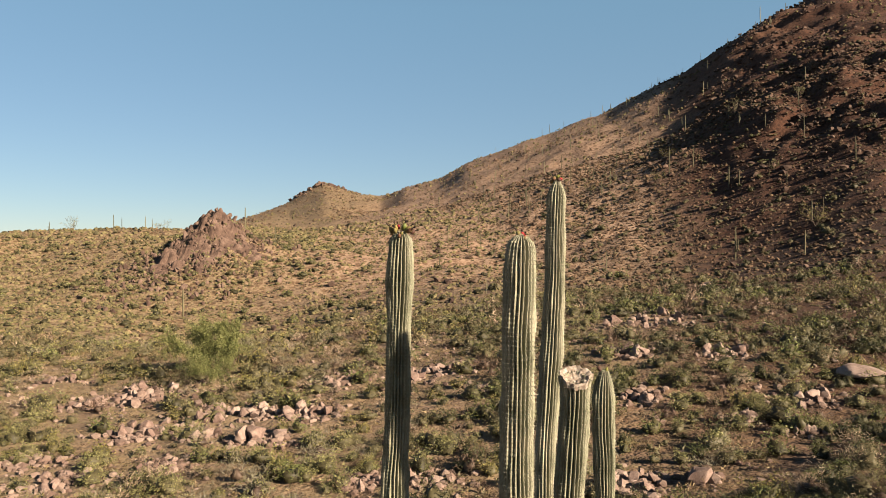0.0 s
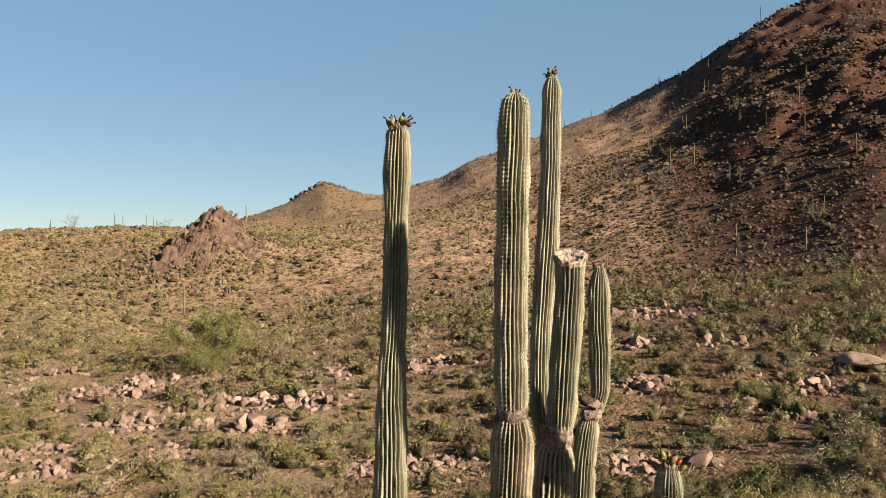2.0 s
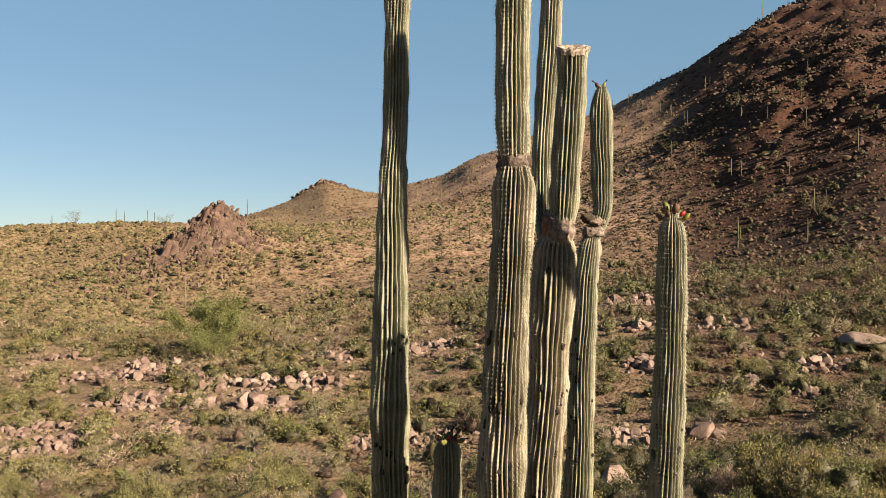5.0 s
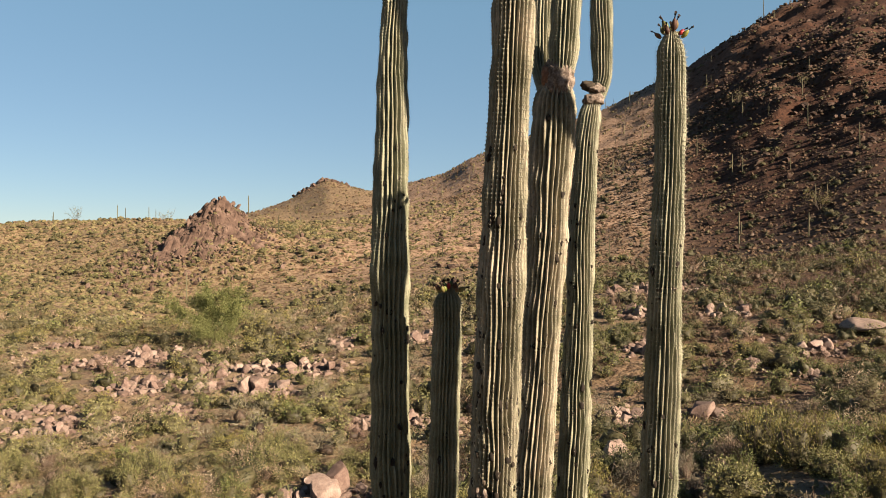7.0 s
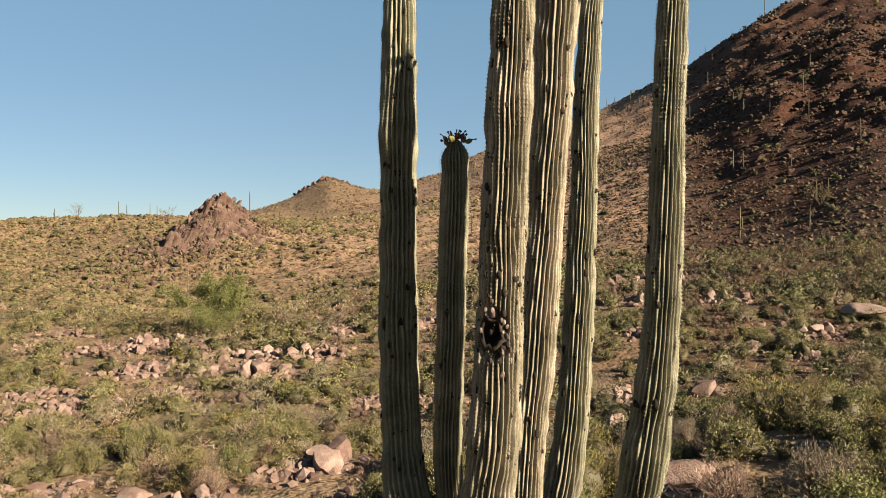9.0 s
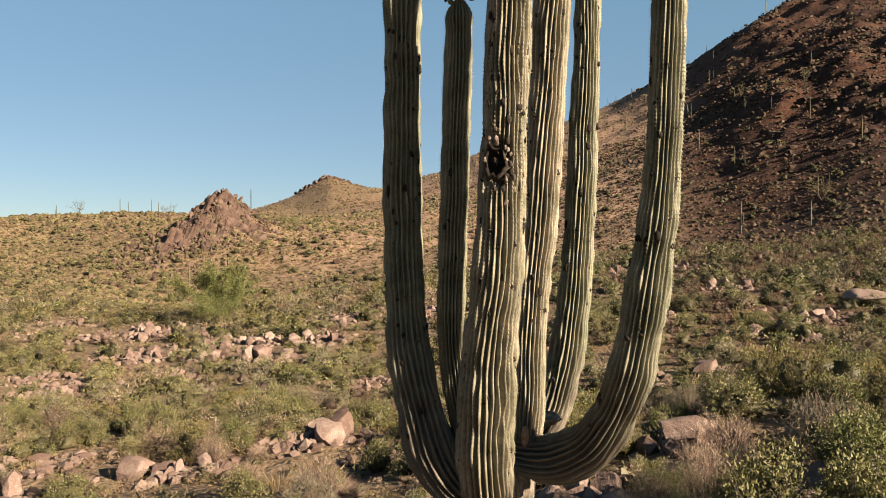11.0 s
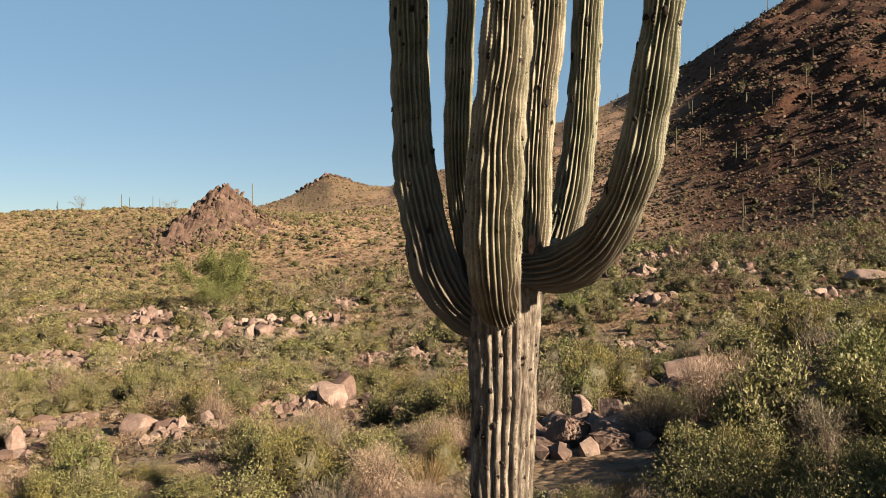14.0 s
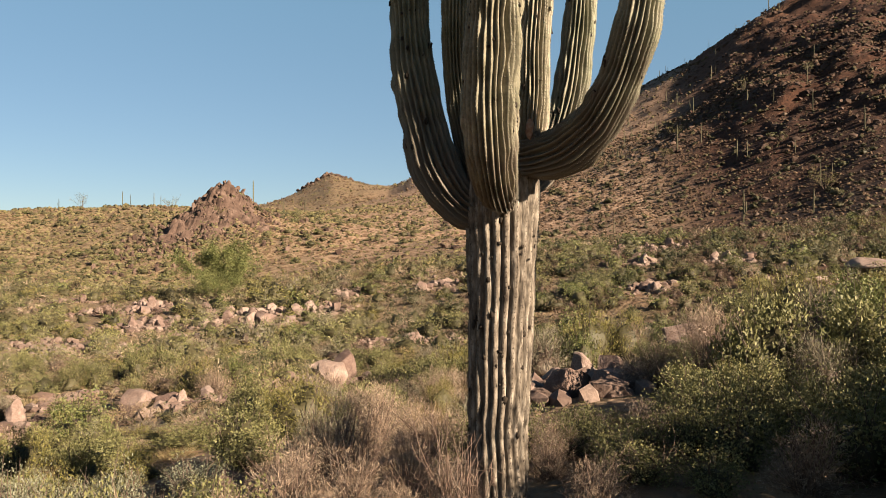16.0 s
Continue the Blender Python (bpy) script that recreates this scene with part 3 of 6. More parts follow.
def stem(name, label, rows, ribs, seed, mat=M_SKIN, depth=0.055, pits=(), spine=(0.009, 0.014), closed=True, gap=2, slant=0.0, narrow=1.25, beads=0.0019, pad=0.0032, tuft=None, wavy=1.0):
    org = np.array(SAGUARO.location)
    rows = np.asarray(rows, float)
    v, q, cp, cn, t = ribbed(rows, ribs, depth, seed, closed, pits, narrow=narrow, beads=beads, wavy=wavy)
    if slant:      # a broken end that slopes towards -y
        for w in (v, cp):
            w[..., 2] += slant * (w[..., 1] - rows[-1, 1]) * np.clip((w[..., 2] - rows[-1, 2] + 0.25) / 0.25, 0, 1)
    body = part(name, mesh_of(name, v - org, q, mat), SAGUARO, label)
    rng = np.random.default_rng(seed)
    sv, sf = spines_mesh(cp, cn, t, rng, spine, gap, 5 if spine[1] > 0.015 else 3, pad)
    tagged(part("spine_coat", mesh_of("spine_coat", sv - org, sf, tuft or M_SPINE, False), body, "pale grey spine tufts along the ribs"), kind="stuff")
    return body


TRUNK = [(0.30, 5.46, -0.25, 0.25), (0.305, 5.46, 0.3, 0.225), (0.32, 5.46, 0.9, 0.235), (0.335, 5.46, 1.35, 0.245), (0.335, 5.46, 1.75, 0.255),
         (0.335, 5.46, 2.1, 0.272), (0.35, 5.45, 2.4, 0.25), (0.38, 5.44, 2.6, 0.17), (0.39, 5.44, 2.66, 0.06)]
ARM_L = [(0.20, 5.46, 2.03, 0.13), (0.03, 5.46, 2.14, 0.165), (-0.10, 5.48, 2.32, 0.18), (-0.202, 5.51, 2.57, 0.179), (-0.268, 5.54, 2.85, 0.173), (-0.328, 5.56, 3.2, 0.160), (-0.358, 5.56, 3.7, 0.145),
         (-0.369, 5.52, 4.4, 0.140), (-0.362, 5.43, 5.2, 0.132), (-0.357, 5.36, 5.9, 0.135), (-0.352, 5.36, 6.25, 0.122), (-0.347, 5.40, 6.8, 0.112),
         (-0.343, 5.42, 7.2, 0.100), (-0.322, 5.47, 7.9, 0.090), (-0.315, 5.49, 8.4, 0.087), (-0.303, 5.48, 8.95, 0.085), (-0.30, 5.48, 9.04, 0.072), (-0.299, 5.48, 9.08, 0.03)]
ARM_F = [(0.33, 5.20, 2.14, 0.10), (0.27, 4.92, 2.20, 0.13), (0.225, 4.70, 2.34, 0.155), (0.20, 4.57, 2.6, 0.178), (0.21, 4.48, 3.0, 0.176), (0.236, 4.40, 3.4, 0.160), (0.274, 4.31, 4.0, 0.143),
         (0.293, 4.27, 4.4, 0.135), (0.312, 4.21, 5.0, 0.130), (0.337, 4.15, 5.65, 0.125), (0.360, 4.12, 6.25, 0.117), (0.380, 4.10, 6.7, 0.113), (0.396, 4.08, 7.05, 0.110),
         (0.398, 4.08, 7.2, 0.104), (0.398, 4.08, 7.27, 0.082)]
ARM_F2 = [(0.398, 4.08, 7.26, 0.070), (0.396, 4.08, 7.33, 0.082), (0.393, 4.08, 7.45, 0.087), (0.393, 4.09, 7.65, 0.090), (0.398, 4.10, 8.2, 0.089), (0.411, 4.11, 8.78, 0.087), (0.416, 4.12, 8.94, 0.08), (0.419, 4.12, 9.0, 0.064), (0.42, 4.12, 9.03, 0.03)]
ARM_M = [(0.45, 5.38, 2.25, 0.10), (0.52, 5.27, 2.5, 0.112), (0.54, 5.24, 2.8, 0.117), (0.54, 5.23, 3.1, 0.117), (0.568, 5.21, 3.6, 0.120), (0.61, 5.19, 4.1, 0.127), (0.64, 5.14, 4.65, 0.130), (0.665, 5.09, 5.3, 0.130),
         (0.70, 5.06, 5.8, 0.135), (0.718, 5.03, 6.35, 0.141), (0.743, 5.01, 6.65, 0.141), (0.754, 5.0, 6.85, 0.128), (0.768, 4.99, 6.93, 0.09)]
ARM_B = [(0.785, 4.98, 6.93, 0.065), (0.79, 4.97, 7.0, 0.080), (0.80, 4.97, 7.1, 0.094), (0.815, 4.97, 7.35, 0.099), (0.842, 4.97, 7.7, 0.099), (0.855, 4.97, 7.95, 0.096), (0.858, 4.97, 8.08, 0.099), (0.858, 4.97, 8.13, 0.105)]
ARM_T = [(0.71, 5.10, 6.88, 0.055), (0.69, 5.22, 7.1, 0.068), (0.70, 5.29, 7.3, 0.073), (0.734, 5.42, 7.7, 0.076), (0.78, 5.5, 8.2, 0.081), (0.80, 5.5, 8.7, 0.070), (0.809, 5.5, 9.2, 0.065), (0.814, 5.5, 9.38, 0.055), (0.818, 5.5, 9.44, 0.022)]
ARM_RM = [(0.50, 5.62, 2.25, 0.10), (0.66, 5.78, 2.42, 0.13), (0.80, 5.88, 2.65, 0.142), (0.88, 5.90, 2.92, 0.138), (0.933, 5.90, 3.2, 0.133), (0.975, 5.87, 3.6, 0.126), (1.005, 5.81, 4.2, 0.118), (1.018, 5.75, 4.85, 0.112), (1.034, 5.69, 5.4, 0.101),
          (1.035, 5.64, 5.95, 0.093), (1.055, 5.63, 6.35, 0.091), (1.085, 5.65, 6.75, 0.086), (1.105, 5.66, 6.87, 0.078), (1.122, 5.66, 6.95, 0.05)]
ARM_R1 = [(1.12, 5.66, 6.90, 0.055), (1.165, 5.67, 7.01, 0.06), (1.196, 5.68, 7.12, 0.072), (1.197, 5.69, 7.3, 0.080), (1.195, 5.71, 7.7, 0.079), (1.20, 5.73, 7.96, 0.068), (1.206, 5.73, 8.05, 0.03)]
ARM_R = [(0.47, 5.30, 2.46, 0.14), (0.62, 5.14, 2.45, 0.165), (0.78, 4.98, 2.50, 0.165), (0.91, 4.82, 2.63, 0.155), (1.02, 4.66, 2.86, 0.148), (1.09, 4.54, 3.1, 0.140), (1.135, 4.47, 3.4, 0.138), (1.175, 4.42, 3.7, 0.131), (1.212, 4.37, 4.05, 0.119), (1.232, 4.28, 4.6, 0.104),
         (1.232, 4.21, 5.1, 0.096), (1.222, 4.13, 5.65, 0.090), (1.242, 4.12, 6.2, 0.083), (1.253, 4.12, 6.8, 0.076), (1.253, 4.12, 6.95, 0.066), (1.254, 4.12, 7.02, 0.03)]
ARM_S = [(0.25, 5.60, 2.2, 0.09), (0.12, 5.63, 2.5, 0.10), (0.035, 5.58, 2.88, 0.104), (0.003, 5.48, 3.2, 0.105), (-0.002, 5.36, 3.65, 0.103), (0.013, 5.24, 4.2, 0.100), (0.027, 5.16, 4.7, 0.096), (0.044, 5.07, 5.35, 0.088), (0.048, 5.05, 5.53, 0.078), (0.05, 5.05, 5.60, 0.03)]

PITS_F = [(0.234, 4.15, 4.40, 0.085, 0.17)]
trunk = stem("trunk", "weathered grey-green ribbed trunk, corky at the foot", TRUNK, 22, 1, M_BARK, 0.04, (), (0.006, 0.008), narrow=0.75, wavy=0.4, beads=0.003, pad=0.0045, tuft=M_CORK, gap=3)
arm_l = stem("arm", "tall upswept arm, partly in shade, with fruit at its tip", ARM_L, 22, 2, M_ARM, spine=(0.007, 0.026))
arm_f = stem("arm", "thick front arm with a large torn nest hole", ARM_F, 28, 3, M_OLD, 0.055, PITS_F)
arm_f2 = stem("arm_tip", "slimmer new growth above a waist", ARM_F2, 23, 4, spine=(0.024, 0.030), pad=0.0034)
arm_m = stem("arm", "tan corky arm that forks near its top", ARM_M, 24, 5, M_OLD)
arm_b = stem("broken_arm", "arm broken off square with a pale dead end", ARM_B, 22, 6, closed=False, slant=0.42, spine=(0.018, 0.02))
arm_t = stem("arm", "slender tall green arm", ARM_T, 19, 7, spine=(0.018, 0.024))
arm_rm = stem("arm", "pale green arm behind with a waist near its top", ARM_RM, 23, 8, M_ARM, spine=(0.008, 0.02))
arm_r1 = stem("arm_tip", "slim shoot above a dark pinched waist", ARM_R1, 20, 9, spine=(0.016, 0.022))
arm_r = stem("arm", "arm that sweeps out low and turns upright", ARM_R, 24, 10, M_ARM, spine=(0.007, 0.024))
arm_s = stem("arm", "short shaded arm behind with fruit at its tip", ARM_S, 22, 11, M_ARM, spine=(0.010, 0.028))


def surface_ring(arm_rows, z):
    """Centre and radius of a stem at a height."""
    p = np.asarray(arm_rows)
    o = np.argsort(p[:, 2])
    return [float(np.interp(z, p[o, 2], p[o, k])) for k in (0, 1, 3)]


ORG = np.array(SAGUARO.location)


def blob(seed, lobes=0.25, sub=2, squash=(1, 1, 1)):
    bm = bmesh.new()
    bmesh.ops.create_icosphere(bm, subdivisions=sub, radius=1.0)
    v = np.array([q.co[:] for q in bm.verts])
    f = np.array([[q.index for q in p.verts] for p in bm.faces])
    bm.free()
    v *= (1 + lobes * fractal(v[:, 0] * 1.6 + seed, v[:, 1] * 1.6, v[:, 2] * 1.6, 3, seed))[:, None]
    return v * np.asarray(squash), f


# fruit and dried flowers on the tips
def fruit_mesh(kind, seed):
    s = np.linspace(0, 1, 9)
    r = 0.017 * np.sin(np.pi * np.clip(s * 0.92 + 0.06, 0, 1)) ** 0.7 + 0.002
    v, q = tube(np.stack([0 * s, 0 * s, s * 0.056], 1), r, 8)
    slots = np.zeros(len(q), int)
    tip_s = np.linspace(0, 1, 5)
    tv, tq = tube(np.stack([0.010 * tip_s ** 2, 0 * tip_s, 0.052 + 0.032 * tip_s], 1), np.array([0.005, 0.0035, 0.004, 0.008, 0.010]), 6)
    vv, qq = joined([(v, q), (tv, tq)])
    return mesh_of("fruit", vv, qq, [M_FRUIT_R if kind == "red" else M_FRUIT_D if kind == "dry" else M_FRUIT_G, M_DRY],
                   True, np.concatenate([slots, np.ones(len(tq), int)]))


M_FRUIT_D = material("withered_fruit", [(0.10, 0.045, 0.03), (0.22, 0.10, 0.06), (0.26, 0.22, 0.07)], 15, 0.7, 0.3, 80, objrand=0.8)
FRUITS = {k: fruit_mesh(k, i) for i, k in enumerate(("green", "red", "dry"))}


def crown(arm, top, radius, kinds, seed, spread=1.0, reach=1.0):
    rng = random.Random(seed)
    for i, k in enumerate(kinds):
        a = 2 * math.pi * (i * 0.382 + rng.random() * 0.1)
        rr = radius * math.sqrt((i + 0.5) / len(kinds)) * spread
        tilt = 5 + 62 * (rr / max(radius, 0.05)) * rng.uniform(0.2, 1.2)
        p = Vector((top[0] + rr * math.cos(a), top[1] + rr * math.sin(a), top[2] - 0.6 * rr * rr / radius + rng.uniform(0.0, 0.03)))
        ob = new("fruit", FRUITS[k])
        ob.parent = arm
        ob.matrix_basis = Matrix.Translation(p - Vector(ORG)) @ pose(0, 0, 0, 0, tilt, math.degrees(a)) @ Matrix.Diagonal((1, 1, rng.uniform(0.8, 1.25) * reach, 1)) @ Matrix.Scale(rng.uniform(0.6, 1.05), 4)


crown(arm_l, (-0.30, 5.48, 9.075), 0.068, ["green", "red", "green", "dry", "green", "dry", "green", "dry", "green", "dry", "dry", "green", "dry", "dry", "green", "dry"], 3)
crown(arm_f2, (0.425, 4.11, 9.005), 0.05, ["red", "dry", "dry", "red"], 4, 0.5, 0.75)
crown(arm_t, (0.815, 5.5, 9.43), 0.06, ["green", "green", "dry", "green", "dry", "red", "green"], 5, 0.55, 0.6)
crown(arm_r, (1.254, 4.12, 7.01), 0.062, ["dry", "green", "dry", "dry", "green", "red", "dry", "dry", "green", "dry", "green", "dry", "dry"], 6, 1.0, 1.2)
crown(arm_s, (0.048, 4.96, 5.585), 0.068, ["green", "green", "red", "dry", "green", "dry", "dry", "green", "dry", "dry", "dry", "green", "dry", "dry", "dry"], 7)
crown(arm_r1, (1.20, 5.72, 8.04), 0.05, ["green", "dry"], 8, 0.5)


# the pale dead end of the broken arm: a dished, crusty collar
def crust_cap():
    rng = np.random.default_rng(12)
    n, m = 72, 18
    th = np.arange(n) * 2 * math.pi / n
    t = np.linspace(0, 1, m)
    rim = 0.098 * (1 + 0.10 * vnoise(th * 2.2, 0, 0, 3) + 0.09 * vnoise(th * 6, 0, 0, 4))
    prof_r = np.concatenate([np.linspace(1.0, 1.06, 3), np.linspace(1.0, 0.02, m - 3)])
    prof_z = np.concatenate([[-0.03, -0.008, 0.012], 0.006 - 0.03 * np.sin(np.linspace(0, 1, m - 3) * math.pi * 0.5)])
    x = 0.858 + prof_r[:, None] * rim[None] * np.cos(th)[None]
    y = 4.97 + prof_r[:, None] * rim[None] * np.sin(th)[None]
    z = 8.135 + prof_z[:, None] + 0.007 * fractal(x * 75, y * 75, 0, 3, 6) + 0.42 * (y - 4.97)
    v = np.stack([x, y, z], -1).reshape(-1, 3)
    i, j = np.meshgrid(np.arange(m - 1), np.arange(n), indexing="ij")
    q = np.stack([i * n + j, i * n + (j + 1) % n, (i + 1) * n + (j + 1) % n, (i + 1) * n + j], -1).reshape(-1, 4)
    part("crust", mesh_of("crust", v - ORG, q, M_CALLUS), arm_b, "ragged off-white dead tissue")


crust_cap()


def lump(parent, name, at, size, mat, seed, label="", squash=(1, 1, 1)):
    v, f = blob(seed, 0.22, 4 if size > 0.05 else 3, squash)
    v = v * (1 + 0.11 * fractal(v[:, 0] * 5, v[:, 1] * 5, v[:, 2] * 5, 3, seed))[:, None]
    return part(name, mesh_of(name, v * size + np.asarray(at) - ORG, f, mat), parent, label)


# corky growths round the torn nest hole
for i, (x, y, z, size) in enumerate([(0.33, 4.17, 4.50, 0.024), (0.345, 4.18, 4.36, 0.028), (0.35, 4.18, 4.24, 0.022), (0.30, 4.165, 4.16, 0.026), (0.25, 4.17, 4.62, 0.022), (0.37, 4.20, 4.58, 0.02)]):
    lump(arm_f, "corky_knob", (x, y, z), 0.6 * size, M_SCAR, 60 + i, "", (1, 0.7, 1.3))

knob_rng = random.Random(17)
for i in range(18):      # the torn, lumpy rim of the nest hole, thickest below it and towards its sunny side
    a = knob_rng.choice((knob_rng.uniform(-2.4, 1.0), knob_rng.uniform(-3.1, 3.1)))
    off = knob_rng.uniform(1.0, 2.6)
    az = radians(-26) + 0.066 * math.cos(a) * off / 0.135
    lump(arm_f, "corky_knob", (0.293 + 0.137 * math.sin(az), 4.27 - 0.137 * math.cos(az), 4.40 + 0.088 * math.sin(a) * off), knob_rng.uniform(0.005, 0.015), (M_SCAR, M_CORK, M_KNOB)[i % 3], 80 + i, "", (1, 1, knob_rng.uniform(1.0, 2.0)))

# waists and scars: corky collars
lump(arm_f2, "waist_collar", (0.398, 4.08, 7.29), 0.091, M_SCAR, 21, "knobbly grey-brown corky waist", (1, 1, 0.95))
lump(arm_b, "waist_collar", (0.775, 4.98, 6.97), 0.102, M_SCAR, 22, "knobbly brown corky waist", (1, 1, 1.35))
lump(arm_m, "corky_knob", (0.70, 4.97, 6.98), 0.045, M_WOUND, 25, "", (1, 1, 1.5))
lump(arm_r1, "waist_knob", (1.13, 5.65, 6.955), 0.074, M_SCAR, 23, "dark pinched waist", (1.1, 1, 0.6))
lump(arm_r1, "waist_knob", (1.15, 5.65, 7.03), 0.066, M_SCAR, 43, "dark pinched waist", (1.1, 1, 0.6))
lump(arm_r1, "side_knob", (1.085, 5.64, 7.055), 0.05, M_CORK, 24, "withered side bud", (1.2, 0.8, 0.8))
# corky seam, dark also for the shade below the front arm
lump(trunk, "collar", (0.28, 4.97, 2.15), 0.10, M_CORK, 26, "corky seam under the front arm, its shade in the dark colour", (1.1, 1.2, 0.6))
lump(trunk, "raw_scar", (0.50, 5.05, 2.62), 0.05, M_WOUND, 27, "raw reddish torn scar", (0.55, 0.3, 1.5))
lump(trunk, "pale_scar", (0.56, 5.10, 2.56), 0.04, M_KNOB, 28, "pale torn scar", (0.9, 0.5, 1.4))
lump(arm_rm, "pale_collar", (0.66, 5.62, 2.62), 0.10, M_KNOB, 29, "wrinkled pale collar at the arm's root", (1.5, 0.8, 0.6))


def nest_hole(parent, rows, z, az, w, h, seed):
    """A bowl-shaped hole, coloured near black for its inner shade, with a thick corky lip, in the side of a stem. az:
    degrees right of the side that faces -y.
    """
    cx, cy, r = surface_ring(rows, z)
    n = Vector((math.sin(radians(az)), -math.cos(radians(az)), 0))
    m = Matrix.Translation(Vector((cx, cy, z)) + n * (r * (0.93 if w < 0.1 else 0.97)) - Vector(ORG)) @ n.to_track_quat("Z", "Y").to_matrix().to_4x4()
    k, rings = 20, 7
    th = np.arange(k) * 2 * math.pi / k
    lip = 1 + 0.30 * vnoise(np.cos(th) * 1.6, np.sin(th) * 1.6, seed, seed) + 0.28 * vnoise(np.cos(th) * 4.1, np.sin(th) * 4.1, seed, seed + 2)
    prof = [(1.34, -0.030), (1.18, -0.012), (1.04, -0.006), (0.90, -0.012), (0.74, -0.05), (0.45, -0.09), (0.05, -0.11)]
    v = np.array([[pr * w / 2 * lip[j] * math.cos(th[j]), pr * h / 2 * lip[j] * math.sin(th[j]), pz + 0.004 * vnoise(th[j] * 5, pr * 9, 0, seed)] for pr, pz in prof for j in range(k)], float)
    i, j = np.meshgrid(np.arange(rings - 1), np.arange(k), indexing="ij")
    q = np.stack([i * k + j, i * k + (j + 1) % k, (i + 1) * k + (j + 1) % k, (i + 1) * k + j], -1).reshape(-1, 4)
    slots = np.where(np.arange(len(q)) < 2 * k, 0, 1)
    ob = part("nest_hole", mesh_of("nest_hole", v, q, [M_CORK, M_HOLE], True, slots), parent)
    ob.matrix_basis = m


for rows, body, z, az, w, h in [(ARM_F, arm_f, 4.40, -26, 0.108, 0.155), (ARM_F, arm_f, 4.86, 20, 0.05, 0.04), (ARM_F, arm_f, 4.13, 5, 0.055, 0.03), (ARM_F, arm_f, 6.18, -62, 0.055, 0.05),
                                (ARM_M, arm_m, 5.22, -10, 0.075, 0.05), (ARM_M, arm_m, 4.97, 48, 0.05, 0.05), (ARM_M, arm_m, 5.42, 60, 0.045, 0.05), (ARM_M, arm_m, 4.27, 40, 0.05, 0.04),
                                (ARM_RM, arm_rm, 6.12, 38, 0.07, 0.085), (ARM_R, arm_r, 5.63, -5, 0.07, 0.035), (ARM_L, arm_l, 6.0, 58, 0.05, 0.06), (ARM_L, arm_l, 5.41, 0, 0.05, 0.035),
                                (ARM_M, arm_m, 4.27, -50, 0.06, 0.07), (ARM_R, arm_r, 4.75, 45, 0.04, 0.07), (ARM_R, arm_r, 4.1, 40, 0.045, 0.05), (ARM_S, arm_s, 4.6, 10, 0.03, 0.03)]:
    nest_hole(body, rows, z, az, w, h, int(z * 100) % 37)


def scars(parent, rows, z0, z1, count, seed, size=0.014):
    """Small dark corky pecks scattered over the camera's half and the rest of a stem."""
    rng = np.random.default_rng(seed)
    pcs = []
    for i in range(count):
        z = rng.uniform(z0, z1)
        cx, cy, r = surface_ring(rows, z)
        a = rng.uniform(0, 2 * math.pi)
        v, f = blob(seed + i, 0.7, 1)
        w = size * (0.4 + 1.2 * rng.random() ** 1.8)
        rot = np.array([[math.cos(a), -math.sin(a), 0], [math.sin(a), math.cos(a), 0], [0, 0, 1]])
        v = (v * [0.4 * w, 0.75 * w, w * rng.uniform(0.7, 1.5)]) @ rot.T
        pcs.append((v + [cx + (r - 0.005) * math.cos(a), cy + (r - 0.005) * math.sin(a), z], f))
    v, f = joined(pcs)
    tagged(part("pitting", mesh_of("pitting", v - ORG, f, M_HOLE), parent, "dark corky pecks and pocks"), kind="stuff")


for rows, body, z0, z1, cnt, sd in [(ARM_L, arm_l, 2.3, 6.6, 90, 31), (ARM_F, arm_f, 2.5, 6.4, 150, 32), (ARM_F, arm_f, 3.9, 5.1, 70, 38), (ARM_M, arm_m, 2.6, 6.7, 110, 33), (ARM_RM, arm_rm, 2.8, 6.7, 70, 34),
                                    (ARM_R, arm_r, 2.7, 6.0, 90, 35), (TRUNK, trunk, 0.1, 2.1, 80, 36), (ARM_S, arm_s, 2.9, 4.6, 20, 37)]:
    scars(body, rows, z0, z1, int(1.5 * cnt), sd, 0.018)


def dead_bush(x, y, wide, tall, count, seed):
    """A leafless bush of bent grey twigs."""
    rng = np.random.default_rng(seed)
    ob = thing("dead_bush", spot(x, y, 0.02), "leafless dead bush of pale bent twigs against the trunk", "shrub")
    pcs = []
    for _ in range(count):
        a = rng.random() * 6.28
        base = np.array([rng.normal() * 0.05, rng.normal() * 0.05, 0])
        end = np.array([math.cos(a) * wide / 2 * rng.uniform(0.2, 1), math.sin(a) * wide / 2 * rng.uniform(0.2, 1), tall * rng.uniform(0.35, 1.05)])
        s = np.linspace(0, 1, 7)[:, None]
        bend = rng.normal(size=3) * 0.12 * tall
        line = base * (1 - s) + end * s + bend * s * (1 - s) * 2 + rng.normal(size=(7, 3)) * 0.012 * s
        pcs.append(tube(line, np.linspace(0.0045, 0.0016, 7), 4))
        for _ in range(3):
            k = rng.integers(2, 6)
            tip = line[k] + unit(rng.normal(size=3) + [0, 0, 0.4]) * rng.uniform(0.06, 0.2)
            pcs.append(tube(np.stack([line[k], (line[k] + tip) / 2 + rng.normal(size=3) * 0.01, tip]), np.array([0.0025, 0.002, 0.001]), 3))
    v, f = joined(pcs)
    tagged(part("twig_tangle", mesh_of("twig_tangle", v, f, M_DEADTWIG), ob), kind="stuff")


